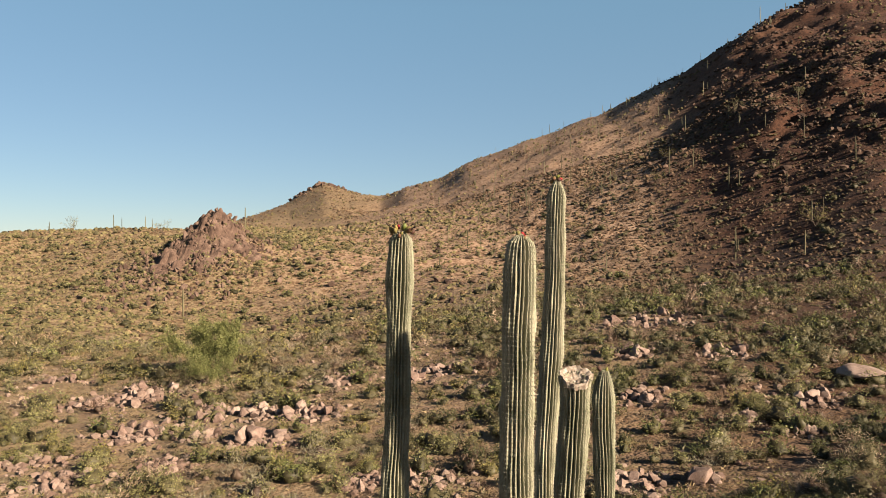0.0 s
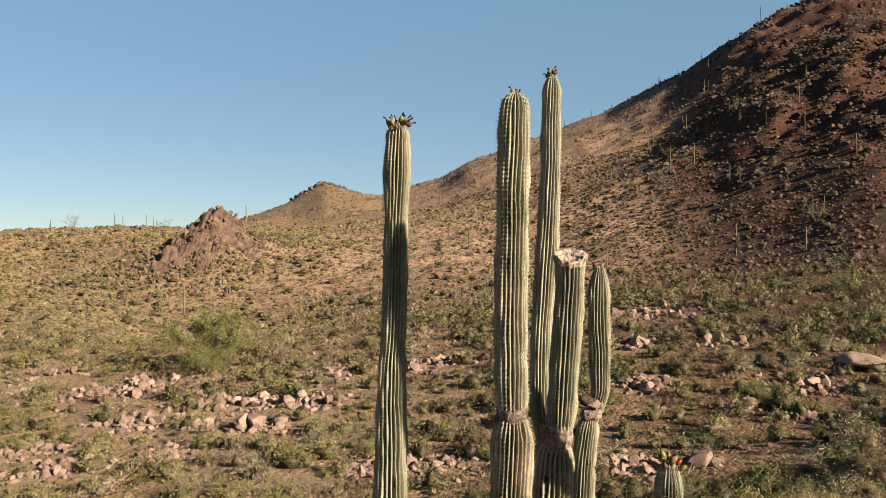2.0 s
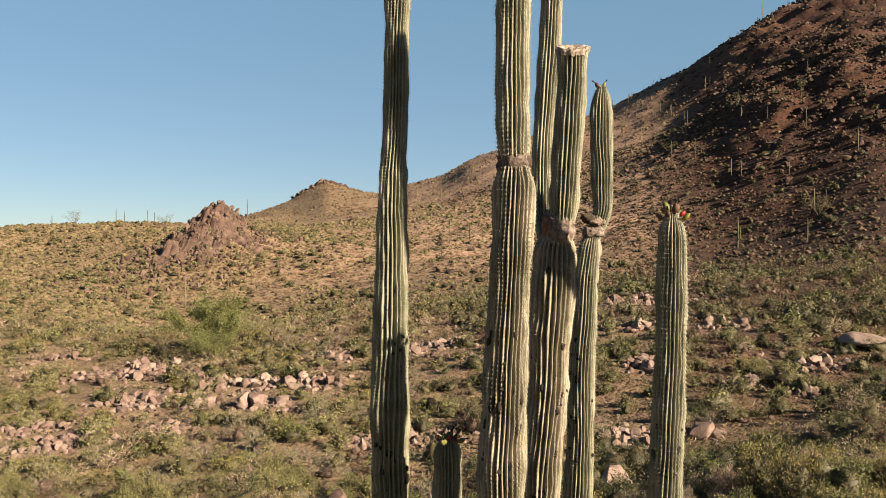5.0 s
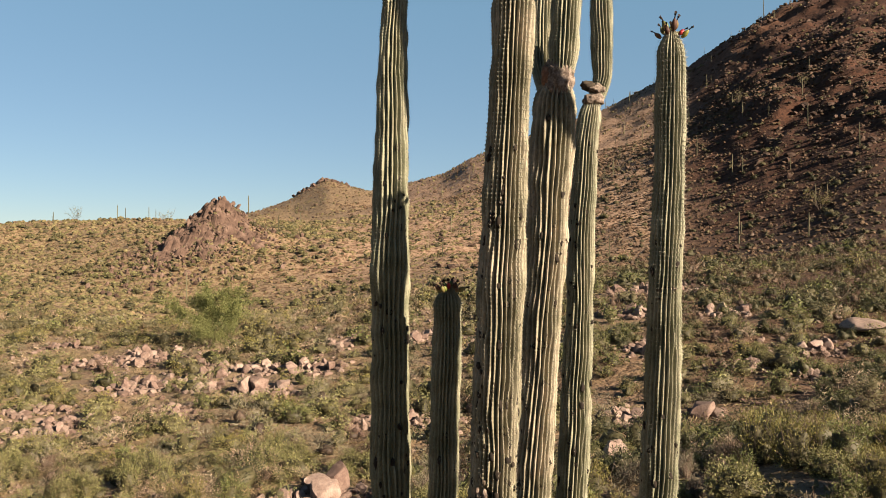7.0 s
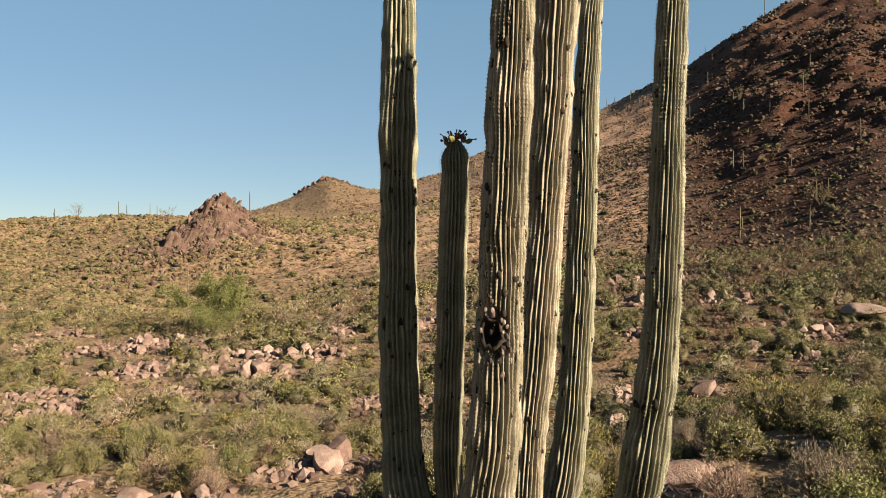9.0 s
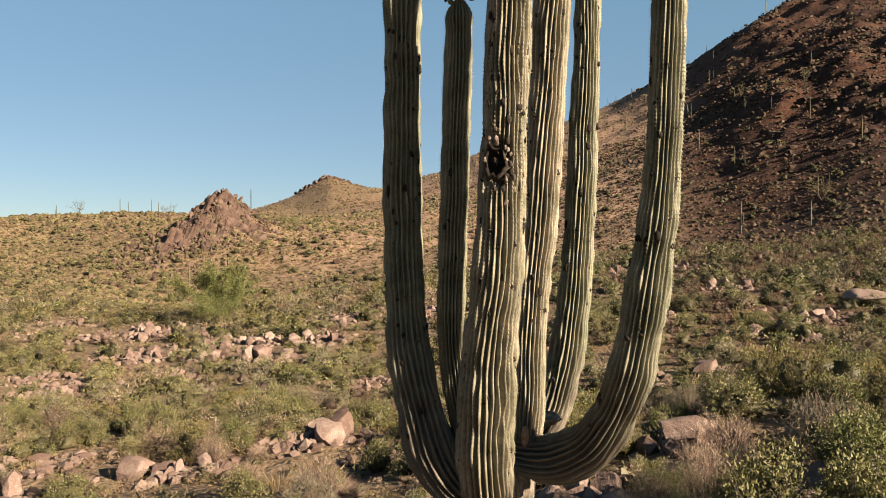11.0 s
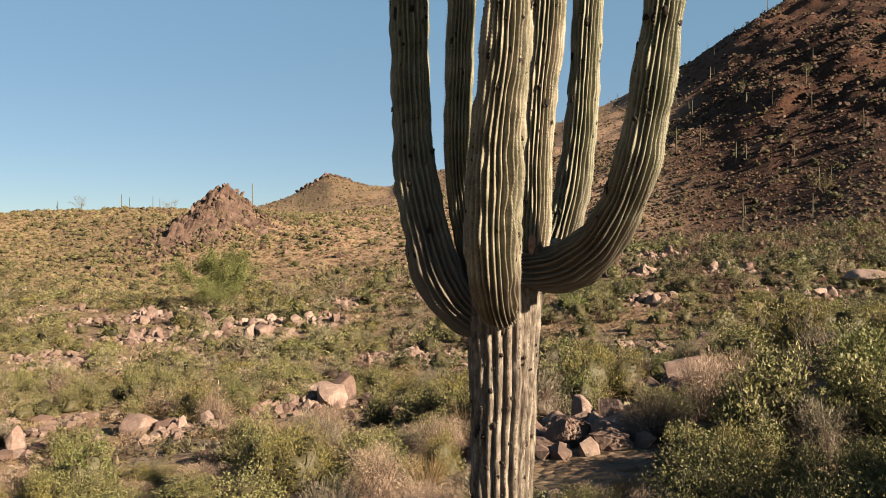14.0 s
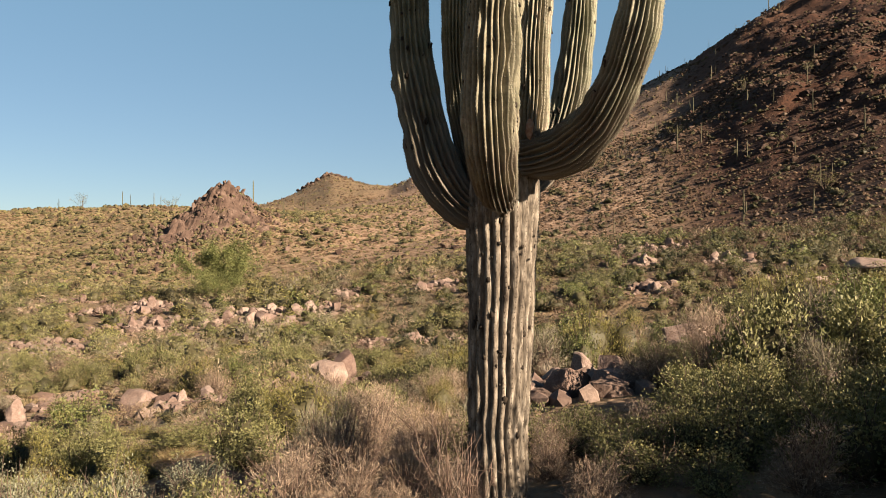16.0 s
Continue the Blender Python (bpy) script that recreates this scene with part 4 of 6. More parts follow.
# ---- boulders ----
def rock_arrays(seed, sub=2, cuts=11, squash=0.75, near=0.58, far=0.98):
    rng = np.random.default_rng(seed)
    bm = bmesh.new()
    bmesh.ops.create_icosphere(bm, subdivisions=sub, radius=1.0)
    v = np.array([q.co[:] for q in bm.verts])
    f = np.array([[q.index for q in p.verts] for p in bm.faces])
    bm.free()
    v = v / (np.sum(np.abs(v) ** 5, 1) ** 0.2)[:, None]      # blocky
    for _ in range(cuts):
        n = rng.normal(size=3)
        n /= np.linalg.norm(n)
        d = rng.uniform(near, far)
        v -= n[None] * np.maximum(0, v @ n - d)[:, None] * 0.95
    v = v * (1 + 0.07 * fractal(v[:, 0] * 2 + seed, v[:, 1] * 2, v[:, 2] * 2, 3, seed % 50))[:, None]
    v = v * [1, rng.uniform(0.65, 0.95), squash * rng.uniform(0.8, 1.15)]
    v /= np.abs(v[:, 0]).max()
    return v, f


def shade_by_angle(me, deg=30):
    me.set_sharp_from_angle(angle=radians(deg))
    return me


ROCK_MESHES = [shade_by_angle(mesh_of("boulder", *rock_arrays(100 + i, 4 if i < 5 else 3, 12 + i % 4, 0.65 + 0.05 * (i % 6), 0.46, 0.86), M_ROCK)) for i in range(18)]
rock_rng = random.Random(5)
ROCKS_AT = []


def boulder(x, y, w, h, group, label, pick=None, tilt=12):
    me = ROCK_MESHES[pick if pick is not None else rock_rng.randrange(8 if w > 0.9 else 18)]
    ob = new("boulder", me)
    hs = np.array([q.co.z for q in me.vertices])
    sz = h / (hs.max() - hs.min()) * 1.2
    ob.matrix_basis = Matrix.Translation(spot(x, y) + Vector((0, 0, h * 0.38))) @ pose(0, 0, 0, rock_rng.uniform(-tilt, tilt), rock_rng.uniform(-tilt, tilt), rock_rng.uniform(0, 360)) @ Matrix.Diagonal((w / 2.1, w / 2.1 * rock_rng.uniform(0.8, 1.1), sz, 1))
    if h > 0.9 * w:      # a block that stands on end
        ob.matrix_basis = Matrix.Translation(spot(x, y) + Vector((0, 0, h * 0.42))) @ pose(0, 0, 0, 0, 0, rock_rng.uniform(-40, 40)) @ pose(0, 0, 0, rock_rng.uniform(-8, 8), 84, 0) @ Matrix.Diagonal((h / 1.9, w / 1.75, w / 1.6, 1))
    ROCKS_AT.append((x, y, w / 2))
    return tagged(ob, label, "rock", group)


BOULDERS = [(-9.7, 23.6, 1.5, 0.75), (-8.75, 23.5, 0.95, 0.6), (-8.2, 23.0, 0.7, 0.55), (-7.5, 23.5, 0.55, 0.6), (-7.2, 22.8, 0.5, 0.4), (-8.5, 22.5, 0.45, 0.35), (-3.75, 27.6, 0.95, 1.2), (-4.45, 27.4, 1.2, 1.1), (-4.0, 26.5, 1.3, 0.9), (-12.6, 21.8, 0.95, 0.75),
            (-2.2, 22.5, 0.7, 0.4), (-4.9, 27.6, 0.7, 0.5), (2.4, 13.85, 0.55, 0.8), (2.9, 13.6, 0.62, 0.55), (1.85, 13.6, 0.75, 0.6), (1.8, 12.0, 0.85, 0.5), (2.5, 11.9, 0.8, 0.42), (1.3, 12.3, 0.6, 0.4), (1.9, 12.8, 0.9, 0.5), (2.75, 12.9, 0.7, 0.45), (6.05, 12.2, 0.8, 0.55),
            (5.25, 16.9, 1.0, 0.75), (5.75, 17.0, 0.6, 0.5), (6.5, 29.6, 1.5, 1.1), (5.6, 29.0, 0.9, 0.7), (12.1, 36.1, 1.3, 0.9), (27.4, 51.0, 4.4, 0.95), (29.2, 49.6, 1.8, 0.9)]
for x, y, w, h in BOULDERS:
    boulder(x, y, w, h, "boulders", "angular pinkish-grey granite boulder half sunk in the ground")
PILES = [(-23.9, 63.0, 2.6, 13, 0.9), (-17.2, 56.9, 1.5, 6, 0.8), (-20.8, 51.6, 1.9, 9, 0.9), (-9.9, 54.6, 1.9, 13, 0.85), (-15.5, 49.9, 0.9, 4, 0.8), (-10.8, 48.0, 1.1, 4, 1.3), (-12.6, 48.5, 0.9, 4, 1.1),
         (-0.8, 62.5, 2.6, 13, 0.85), (20.5, 75.5, 4.6, 18, 1.0), (8.9, 37.0, 1.4, 14, 0.85), (21.5, 58.5, 1.9, 9, 0.9), (22.7, 47.6, 1.5, 10, 0.85), (19.9, 42.6, 0.8, 4, 0.8), (17.7, 45.0, 0.8, 5, 0.95),
         (14.6, 61.0, 1.3, 5, 1.1), (12.9, 50.1, 1.3, 6, 0.7), (-20.7, 42.2, 2.3, 14, 0.6), (-4.1, 39.6, 1.2, 9, 0.65), (-0.8, 39.5, 1.5, 8, 0.6), (-25.2, 46.0, 1.2, 6, 0.7), (-9.0, 62.5, 1.7, 5, 0.8),
         (2.9, 55.6, 0.6, 2, 1.1), (36.6, 107.0, 3.0, 8, 0.8), (-34.5, 70.5, 1.8, 5, 1.0), (-15.9, 44.2, 0.9, 5, 0.6), (-0.4, 28.6, 0.8, 6, 0.55), (-13.0, 25.5, 0.9, 5, 0.5), (-5.6, 26.3, 0.8, 4, 0.5),
         (-24.6, 60.5, 2.4, 10, 0.95), (-16.6, 54.4, 1.8, 9, 0.8), (-12.9, 54.9, 1.6, 8, 0.8), (-20.2, 50.6, 1.6, 7, 0.8), (-9.3, 53.2, 1.5, 7, 0.9), (-28.0, 60.0, 1.6, 6, 0.8)]
for x, y, rad, cnt, size in PILES:
    for _ in range(cnt):
        a, q = rock_rng.uniform(0, 6.28), rad * math.sqrt(rock_rng.random())
        w = size * rock_rng.uniform(0.45, 1.25)
        boulder(x + q * math.cos(a), y + 0.8 * q * math.sin(a), w, w * rock_rng.uniform(0.55, 0.85), "boulders in rubble piles", "pale pink granite block in a tumbled rubble pile", None, 30)


def scatter_rocks(name, label, pts, sizes, mat, seed, sub=1, kind="stuff", squash=0.75):
    rng = np.random.default_rng(seed)
    bases = [rock_arrays(300 + seed * 10 + i, sub, 8, squash, 0.5, 0.95) for i in range(8)]
    pcs = []
    for (x, y, z), s in zip(pts, sizes):
        v, f = bases[rng.integers(8)]
        a = rng.uniform(0, 6.28)
        c, n = math.cos(a), math.sin(a)
        v = v @ np.array([[c, n, 0], [-n, c, 0], [0, 0, 1.0]])
        pcs.append((v * s * [1, rng.uniform(0.8, 1.2), rng.uniform(0.8, 1.3)] + [x, y, z], f))
    v, f = joined(pcs)
    return tagged(new(name, mesh_of(name, v, f, mat, False)), label, "rocks", kind=kind)


def plan_points(rng, n, y0, y1, spread=0.62, power=1.0):
    y = np.sqrt(rng.random(n) * (y1 * y1 - y0 * y0) + y0 * y0)
    x = (rng.random(n) * 2 - 1) * (spread * y + 2)
    return x, y


rg = np.random.default_rng(77)
x, y = plan_points(rg, 3000, 7, 85)
piles = np.array([(p[0], p[1], p[2]) for p in PILES])
dens = np.clip(0.25 + 0.9 * fractal(x / 7, y / 7, 0, 2, 41), 0.03, 1)
for px, py, pr in piles:
    dens = np.maximum(dens, 1.3 * np.exp(-((x - px) ** 2 + (y - py) ** 2) / (1.6 * pr) ** 2))
k = rg.random(len(x)) < dens
x, y = x[k], y[k]
extra = [(px + rg.normal() * pr * 0.8, py + rg.normal() * pr * 0.7) for px, py, pr in piles for _ in range(60)]
extra += [(bx + rg.normal() * 0.8 * bw, by + rg.normal() * 0.6 * bw) for bx, by, bw, _ in BOULDERS for _ in range(16)]
x, y = np.concatenate([x, [e[0] for e in extra]]), np.concatenate([y, [e[1] for e in extra]])
s = 0.06 + 0.17 * rg.random(len(x)) ** 2 + 0.0012 * y
s[-len(extra):] = 0.11 + 0.28 * rg.random(len(extra)) ** 1.7
scatter_rocks("rubble", "loose pinkish granite cobbles scattered over the ground", np.stack([x, y, height(x, y) + 0.25 * s], 1), s, M_ROCK_S, 1)

# the crag on the near hill
outcrop = thing("rock_outcrop", spot(-58, 192), "reddish-brown jagged rock outcrop on a low hill", "rocks")
o_org = np.array(outcrop.location)


def rock_mass():
    """The solid, fissured body of the outcrop, sinking into the slope at its edges."""
    gx, gy = np.meshgrid(np.arange(-78, -40, 0.42), np.arange(172, 206, 0.42))
    inside = np.exp(-((gx + 57.5) / 9.0) ** 2 - ((gy - 192) / 8.5) ** 2) + 0.75 * np.exp(-((gx + 63) / 7.5) ** 2 - ((gy - 181) / 7) ** 2)
    inside = inside + 0.35 * fractal(gx / 5, gy / 5, 0, 3, 93)
    fiss = np.abs(fractal(gx / 2.4, gy / 3.4, 0, 3, 91))
    step = np.round(1.7 * vnoise(gx / 1.9, gy / 2.3, 0, 92)) * 0.42
    gz = height(gx, gy) + np.clip(2.2 * (inside - 0.42), -1.0, 0.3) + np.clip(inside - 0.3, 0, 0.8) * (2.6 * fiss + 2.0 * step)
    ny, nx = gx.shape
    i, j = np.meshgrid(np.arange(ny - 1), np.arange(nx - 1), indexing="ij")
    q = np.stack([i * nx + j, i * nx + j + 1, (i + 1) * nx + j + 1, (i + 1) * nx + j], -1).reshape(-1, 4)
    v = np.stack([gx, gy, gz], -1).reshape(-1, 3) - o_org
    part("rock_mass", mesh_of("rock_mass", v, q, M_CRAG, False), outcrop, "fissured reddish-brown bedrock")


rock_mass()
x = np.concatenate([rg.normal(-56.5, 6.5, 800), rg.normal(-62, 9.0, 900), rg.normal(-57, 2.4, 40)])
y = np.concatenate([rg.normal(192, 5.5, 800), rg.normal(182, 10, 900), rg.normal(195.5, 2.2, 40)])
s = 0.18 + 0.5 * rg.random(len(x)) ** 2.5
rub = scatter_rocks("loose_rock", "", np.stack([x, y, height(x, y) + 0.35 * s], 1) - o_org, s, M_CRAG, 2, 1, "stuff", 1.2)
rub.parent = outcrop
del rub["category"]
CRAG_MESHES = [mesh_of("crag_block", *rock_arrays(700 + i, 2, 14, 1.3, 0.4, 0.8), M_CRAG, False) for i in range(6)]
for i in range(110):
    core = i < 60
    bx, by = (rg.normal(-57.2, 4.6), rg.normal(193.0, 3.6)) if core else (rg.normal(-63, 6), rg.normal(186, 6))
    sz = float(rg.uniform(0.35, 1.0)) * (1 if core else 0.75)
    ob = new("crag_block", CRAG_MESHES[i % 6])
    ob.parent = outcrop
    ob.matrix_basis = Matrix.Translation(spot(bx, by) + Vector((0, 0, 0.35 * sz)) - outcrop.location) @ pose(0, 0, 0, *[float(q) for q in rg.uniform(-50, 50, 2)], float(rg.uniform(0, 360))) @ Matrix.Diagonal((0.8 * sz, 0.8 * sz, 1.1 * sz, 1))
x, y = rg.normal(-92, 9, 160), rg.normal(556, 12, 160)
s = 0.6 + 1.6 * rg.random(160) ** 2
scatter_rocks("far_outcrop", "dark rocky cap on the distant ridge", np.stack([x, y, height(x, y) + 0.3 * s], 1), s, M_CRAG, 3, 1, "stuff", 0.9)

# rocks on the mountain
x, y = plan_points(rg, 42000, 110, 470)
a = x / y
z = height(x, y)
w = np.clip((a - 0.22) / 0.12, 0, 1) * np.clip((z - 14) / 25, 0, 1) * np.clip(0.35 + 1.3 * fractal(x / 16, y / 16, z / 16, 3, 61), 0, 1)
w = np.maximum(w, 0.012)
k = rg.random(len(x)) < w
x, y, z = x[k], y[k], z[k]
s = 0.25 + 1.0 * rg.random(len(x)) ** 3.5
scatter_rocks("mountain_rock", "dark brown weathered rock blocks on the mountainside", np.stack([x, y, z + 0.3 * s], 1), s, M_SCREE, 4)


# ---- shrubs ----
def leaf_quads(p, axis, nrm, ln, wd):
    side = np.cross(axis, nrm)
    side /= np.linalg.norm(side, axis=1)[:, None] + 1e-9
    ln, wd = ln[:, None], wd[:, None]
    v = np.stack([p, p + axis * ln * 0.5 + side * wd * 0.5, p + axis * ln, p + axis * ln * 0.5 - side * wd * 0.5], 1).reshape(-1, 3)
    return v, np.arange(len(v)).reshape(-1, 4)


def leaf_tris(p, axis, nrm, ln, wd):
    side = np.cross(axis, nrm)
    side /= np.linalg.norm(side, axis=1)[:, None] + 1e-9
    ln, wd = ln[:, None], wd[:, None]
    v = np.stack([p - side * wd * 0.5, p + side * wd * 0.5, p + axis * ln], 1).reshape(-1, 3)
    return v, np.arange(len(v)).reshape(-1, 3)


def unit(v):
    return v / (np.linalg.norm(v, axis=-1, keepdims=True) + 1e-9)


def ico(sub):
    bm = bmesh.new()
    bmesh.ops.create_icosphere(bm, subdivisions=sub, radius=1.0)
    v, f = np.array([q.co[:] for q in bm.verts]), np.array([[q.index for q in p.verts] for p in bm.faces])
    bm.free()
    return v, f


ICO_V, ICO_F = ico(1)
ICO2_V, ICO2_F = ico(2)
ICO3_V, ICO3_F = ico(3)


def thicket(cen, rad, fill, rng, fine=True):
    """A closed, crumpled stand-in for the shaded inside of a group of lobes, down to the ground."""
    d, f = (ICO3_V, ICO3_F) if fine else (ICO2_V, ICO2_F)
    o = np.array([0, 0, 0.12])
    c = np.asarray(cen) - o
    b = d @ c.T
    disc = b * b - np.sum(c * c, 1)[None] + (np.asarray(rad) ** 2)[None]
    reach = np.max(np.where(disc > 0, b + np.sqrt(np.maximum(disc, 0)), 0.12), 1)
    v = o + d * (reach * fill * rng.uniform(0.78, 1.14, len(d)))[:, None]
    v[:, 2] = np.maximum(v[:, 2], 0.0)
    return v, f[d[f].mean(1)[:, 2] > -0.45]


def shrub_meshes(kind, seed, leaves, leaf, aspect, mains=14, lobes=11, width=1.0, high=0.75, up=0.4, twig=0.004, twigmat=None, blade=False, core=0.62, whole=False):
    """Foliage and stem meshes of a mounded shrub: leaves on the outside of many unequal lobes, over a core in a
    shade-dark colour.
    """
    rng = np.random.default_rng(seed)
    cen, rad, tubes, cores = [], [], [], []
    for i in range(lobes):
        az, el = i * 2.4 + rng.uniform(-0.5, 0.5), math.asin(rng.uniform(0.10, 0.97))
        r = rng.uniform(0.09, 0.19) * width
        q = rng.uniform(0.62, 1.08)
        cen.append([math.cos(az) * math.cos(el) * (width / 2 - r) * q, math.sin(az) * math.cos(el) * (width / 2 - r) * q, max(0.5 * r, math.sin(el) * (high - r) * q)])
        rad.append(r)
    cen.append([0, 0, 0.28 * high])
    rad.append(0.27 * width)
    cen, rad = np.array(cen), np.array(rad)
    if core:      # a closed core, coloured dark for the shade inside the shrub
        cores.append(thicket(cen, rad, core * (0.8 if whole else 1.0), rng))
    for i in range(mains):
        c = cen[i % len(cen)] + rng.normal(size=3) * 0.06 * width
        c[2] = abs(c[2])
        base = np.array([rng.normal(), rng.normal(), 0]) * 0.05 * width
        end = c + unit(c + [0, 0, 0.1]) * rad[i % len(rad)] * rng.uniform(0.6, 1.25)
        t = np.linspace(0, 1, 4)[:, None]
        mid = (base + end) / 2 + rng.normal(size=3) * 0.05
        tubes.append(tube((1 - t) ** 2 * base + 2 * t * (1 - t) * mid + t * t * end, np.linspace(twig * 1.8, twig * 0.5, 4), 3))
    idx = rng.choice(len(cen), leaves, p=rad ** 2 / np.sum(rad ** 2))
    d = unit(rng.normal(size=(leaves, 3)) + [0, 0, 0.25])
    p = cen[idx] + d * (rad[idx] * rng.uniform(0.2, 1.15, leaves) ** 0.5)[:, None]
    p[:, 2] = np.maximum(p[:, 2], 0.01)
    ax = unit(d * (0.9 if blade else 0.35) + rng.normal(size=(leaves, 3)) * 0.6 + [0, 0, up])
    nr = d + rng.normal(size=(leaves, 3)) * 0.5
    ln = leaf * rng.uniform(0.6, 1.3, leaves)
    v, f = leaf_tris(p, ax, nr, ln, ln * aspect)
    if whole:      # lance-shaped leaves of two triangles each
        v, q = leaf_quads(p, ax, nr, ln * 1.1, ln * aspect * 0.85)
        f = np.concatenate([q[:, [0, 1, 2]], q[:, [0, 2, 3]]])
    slots = np.zeros(len(f), int)
    if cores:
        cv, cf = joined(cores)
        slots = np.concatenate([slots, np.ones(len(cf), int)])
        v, f = joined([(v, f), (cv, cf)])
    bv, bf = joined(tubes)
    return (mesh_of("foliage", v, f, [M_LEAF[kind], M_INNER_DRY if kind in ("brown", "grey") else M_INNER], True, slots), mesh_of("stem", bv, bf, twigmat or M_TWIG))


def grass_mesh(seed, n, width, high, wd):
    rng = np.random.default_rng(seed)
    a, r = rng.random(n) * 6.28, width * 0.25 * np.sqrt(rng.random(n))
    p = np.stack([r * np.cos(a), r * np.sin(a), 0 * a], 1)
    ax = unit(np.stack([np.cos(a) * 0.5, np.sin(a) * 0.5, 0 * a + 1], 1) + rng.normal(size=(n, 3)) * 0.22)
    ln = high * rng.uniform(0.5, 1.1, n)
    v, f = leaf_quads(p, ax, rng.normal(size=(n, 3)), ln, np.full(n, wd))
    return mesh_of("tuft", v, f, M_LEAF["straw"], False)


SHRUB_LABEL = {
    "olive": "olive-green rounded desert shrub with small leathery leaves", "sage": "low pale sage-green shrub with small woolly leaves", "green": "bright green leafy desert shrub",
    "lime": "airy yellow-green creosote-like shrub", "grey": "pale grey-green brittle shrub with dry stems",
    "brown": "dry leafless brown twiggy shrub", "straw": "tuft of dry straw-coloured grass"}
CATALOGUE = {}
for lod, n_l, lf, wdt in (("close", 3600, 0.92, 1.0), ("near", 5600, 0.97, 1.0), ("mid", 2700, 1.2, 1.6)):
    for var in range(2 if lod == "mid" else 3):
        q = var * 13 + (7 if lod == "mid" else 3 if lod == "close" else 0)
        CATALOGUE["olive", lod, var] = shrub_meshes("olive", 400 + q, n_l, 0.027 * lf, 0.68, 40, 22, 1.0, 0.75, 0.5, 0.0035 * wdt, whole=lod == "close")
        CATALOGUE["sage", lod, var] = shrub_meshes("sage", 520 + q, n_l, 0.020 * lf, 0.6, 50, 24, 1.0, 0.7, 0.5, 0.003 * wdt, M_DEADTWIG, whole=lod == "close")
        CATALOGUE["green", lod, var] = shrub_meshes("green", 420 + q, n_l, 0.026 * lf, 0.68, 40, 20, 1.0, 0.8, 0.4, 0.0035 * wdt, whole=lod == "close")
        CATALOGUE["lime", lod, var] = shrub_meshes("lime", 440 + q, n_l, 0.028 * lf, 0.4, 60, 26, 1.0, 0.8, 0.7, 0.003 * wdt, core=0.66, whole=lod == "close")
        CATALOGUE["grey", lod, var] = shrub_meshes("grey", 460 + q, n_l, 0.05 * lf, 0.12, 70, 22, 1.0, 0.7, 0.5, 0.0028 * wdt, M_DEADTWIG, True, 0.5)
        CATALOGUE["brown", lod, var] = shrub_meshes("brown", 480 + q, n_l, 0.055 * lf, 0.075, 110, 22, 1.0, 0.75, 0.3, 0.0028 * wdt, M_DEADTWIG, True, 0.0)
        CATALOGUE["straw", lod, var] = (grass_mesh(500 + q, 260 if lod == "mid" else 650, 0.9, 0.55, 0.010 if lod == "mid" else 0.005), None)
MASTERS = {}
shrub_rng = random.Random(9)
SHRUBS_AT = []


def shrub(kind, x, y, w, h, lod=None):
    if w > (1.3 if y < 8 and abs(x) < 0.75 * y else 2.1) and kind != "straw" and not lod:      # broad thickets are several plants grown together
        for i in range(3):
            a, r = 2.09 * i + shrub_rng.uniform(-0.4, 0.4), 0.27 * w
            q = shrub_rng.uniform(0.5, 0.68)
            shrub(kind, x + r * math.cos(a), y + r * math.sin(a), q * w, h * shrub_rng.uniform(0.7, 1.0))
        return
    lod = lod or ("close" if y < 7.6 else "near" if y < 14 else "mid")
    var = shrub_rng.randrange(2 if lod == "mid" else 3)
    m = Matrix.Translation(spot(x, y, 0.03)) @ pose(0, 0, 0, 0, 0, shrub_rng.uniform(0, 360)) @ Matrix.Diagonal((w, w * shrub_rng.uniform(0.85, 1.15), h / 0.75, 1))
    key = (kind, lod, var)
    if key not in MASTERS:
        foliage, branches = CATALOGUE[key]
        name = "grass_tuft" if kind == "straw" else "shrub"
        ob = thing(name, (0, 0, 0), SHRUB_LABEL[kind], "grass" if kind == "straw" else "shrub", "%s desert plants" % kind)
        part("tuft" if kind == "straw" else "foliage", foliage, ob)
        if branches:
            part("stem", branches, ob)
        MASTERS[key] = ob
        ob.matrix_basis = m
    else:
        ob = copy_thing(MASTERS[key], Matrix.Identity(4))
        ob.matrix_basis = m
    SHRUBS_AT.append((x, y, 0.42 * w))


PLACED = [("olive", -7.0, 32.5, 2.6, 1.9), ("green", -7.4, 26.3, 1.8, 1.4), ("olive", -2.0, 21.6, 1.4, 1.3), ("olive", -3.6, 30.5, 2.8, 1.5), ("grey", -3.0, 15.8, 1.7, 1.2), ("olive", -1.4, 11.9, 1.3, 1.0),
          ("brown", -0.2, 12.4, 1.3, 0.9), ("olive", -5.2, 19.0, 1.3, 1.2), ("lime", -8.6, 25.6, 2.1, 1.5), ("olive", -11.4, 28.9, 2.4, 2.0), ("olive", -10.8, 21.4, 1.6, 1.1), ("lime", -8.3, 16.2, 1.2, 1.1),
          ("grey", -6.6, 16.4, 1.5, 0.55), ("olive", -18.0, 31.5, 2.2, 1.8), ("olive", -13.8, 28.3, 2.2, 1.6), ("green", 3.2, 19.5, 2.0, 1.6), ("grey", 6.4, 24.4, 2.8, 1.4), ("brown", 3.1, 11.7, 1.2, 1.1)]
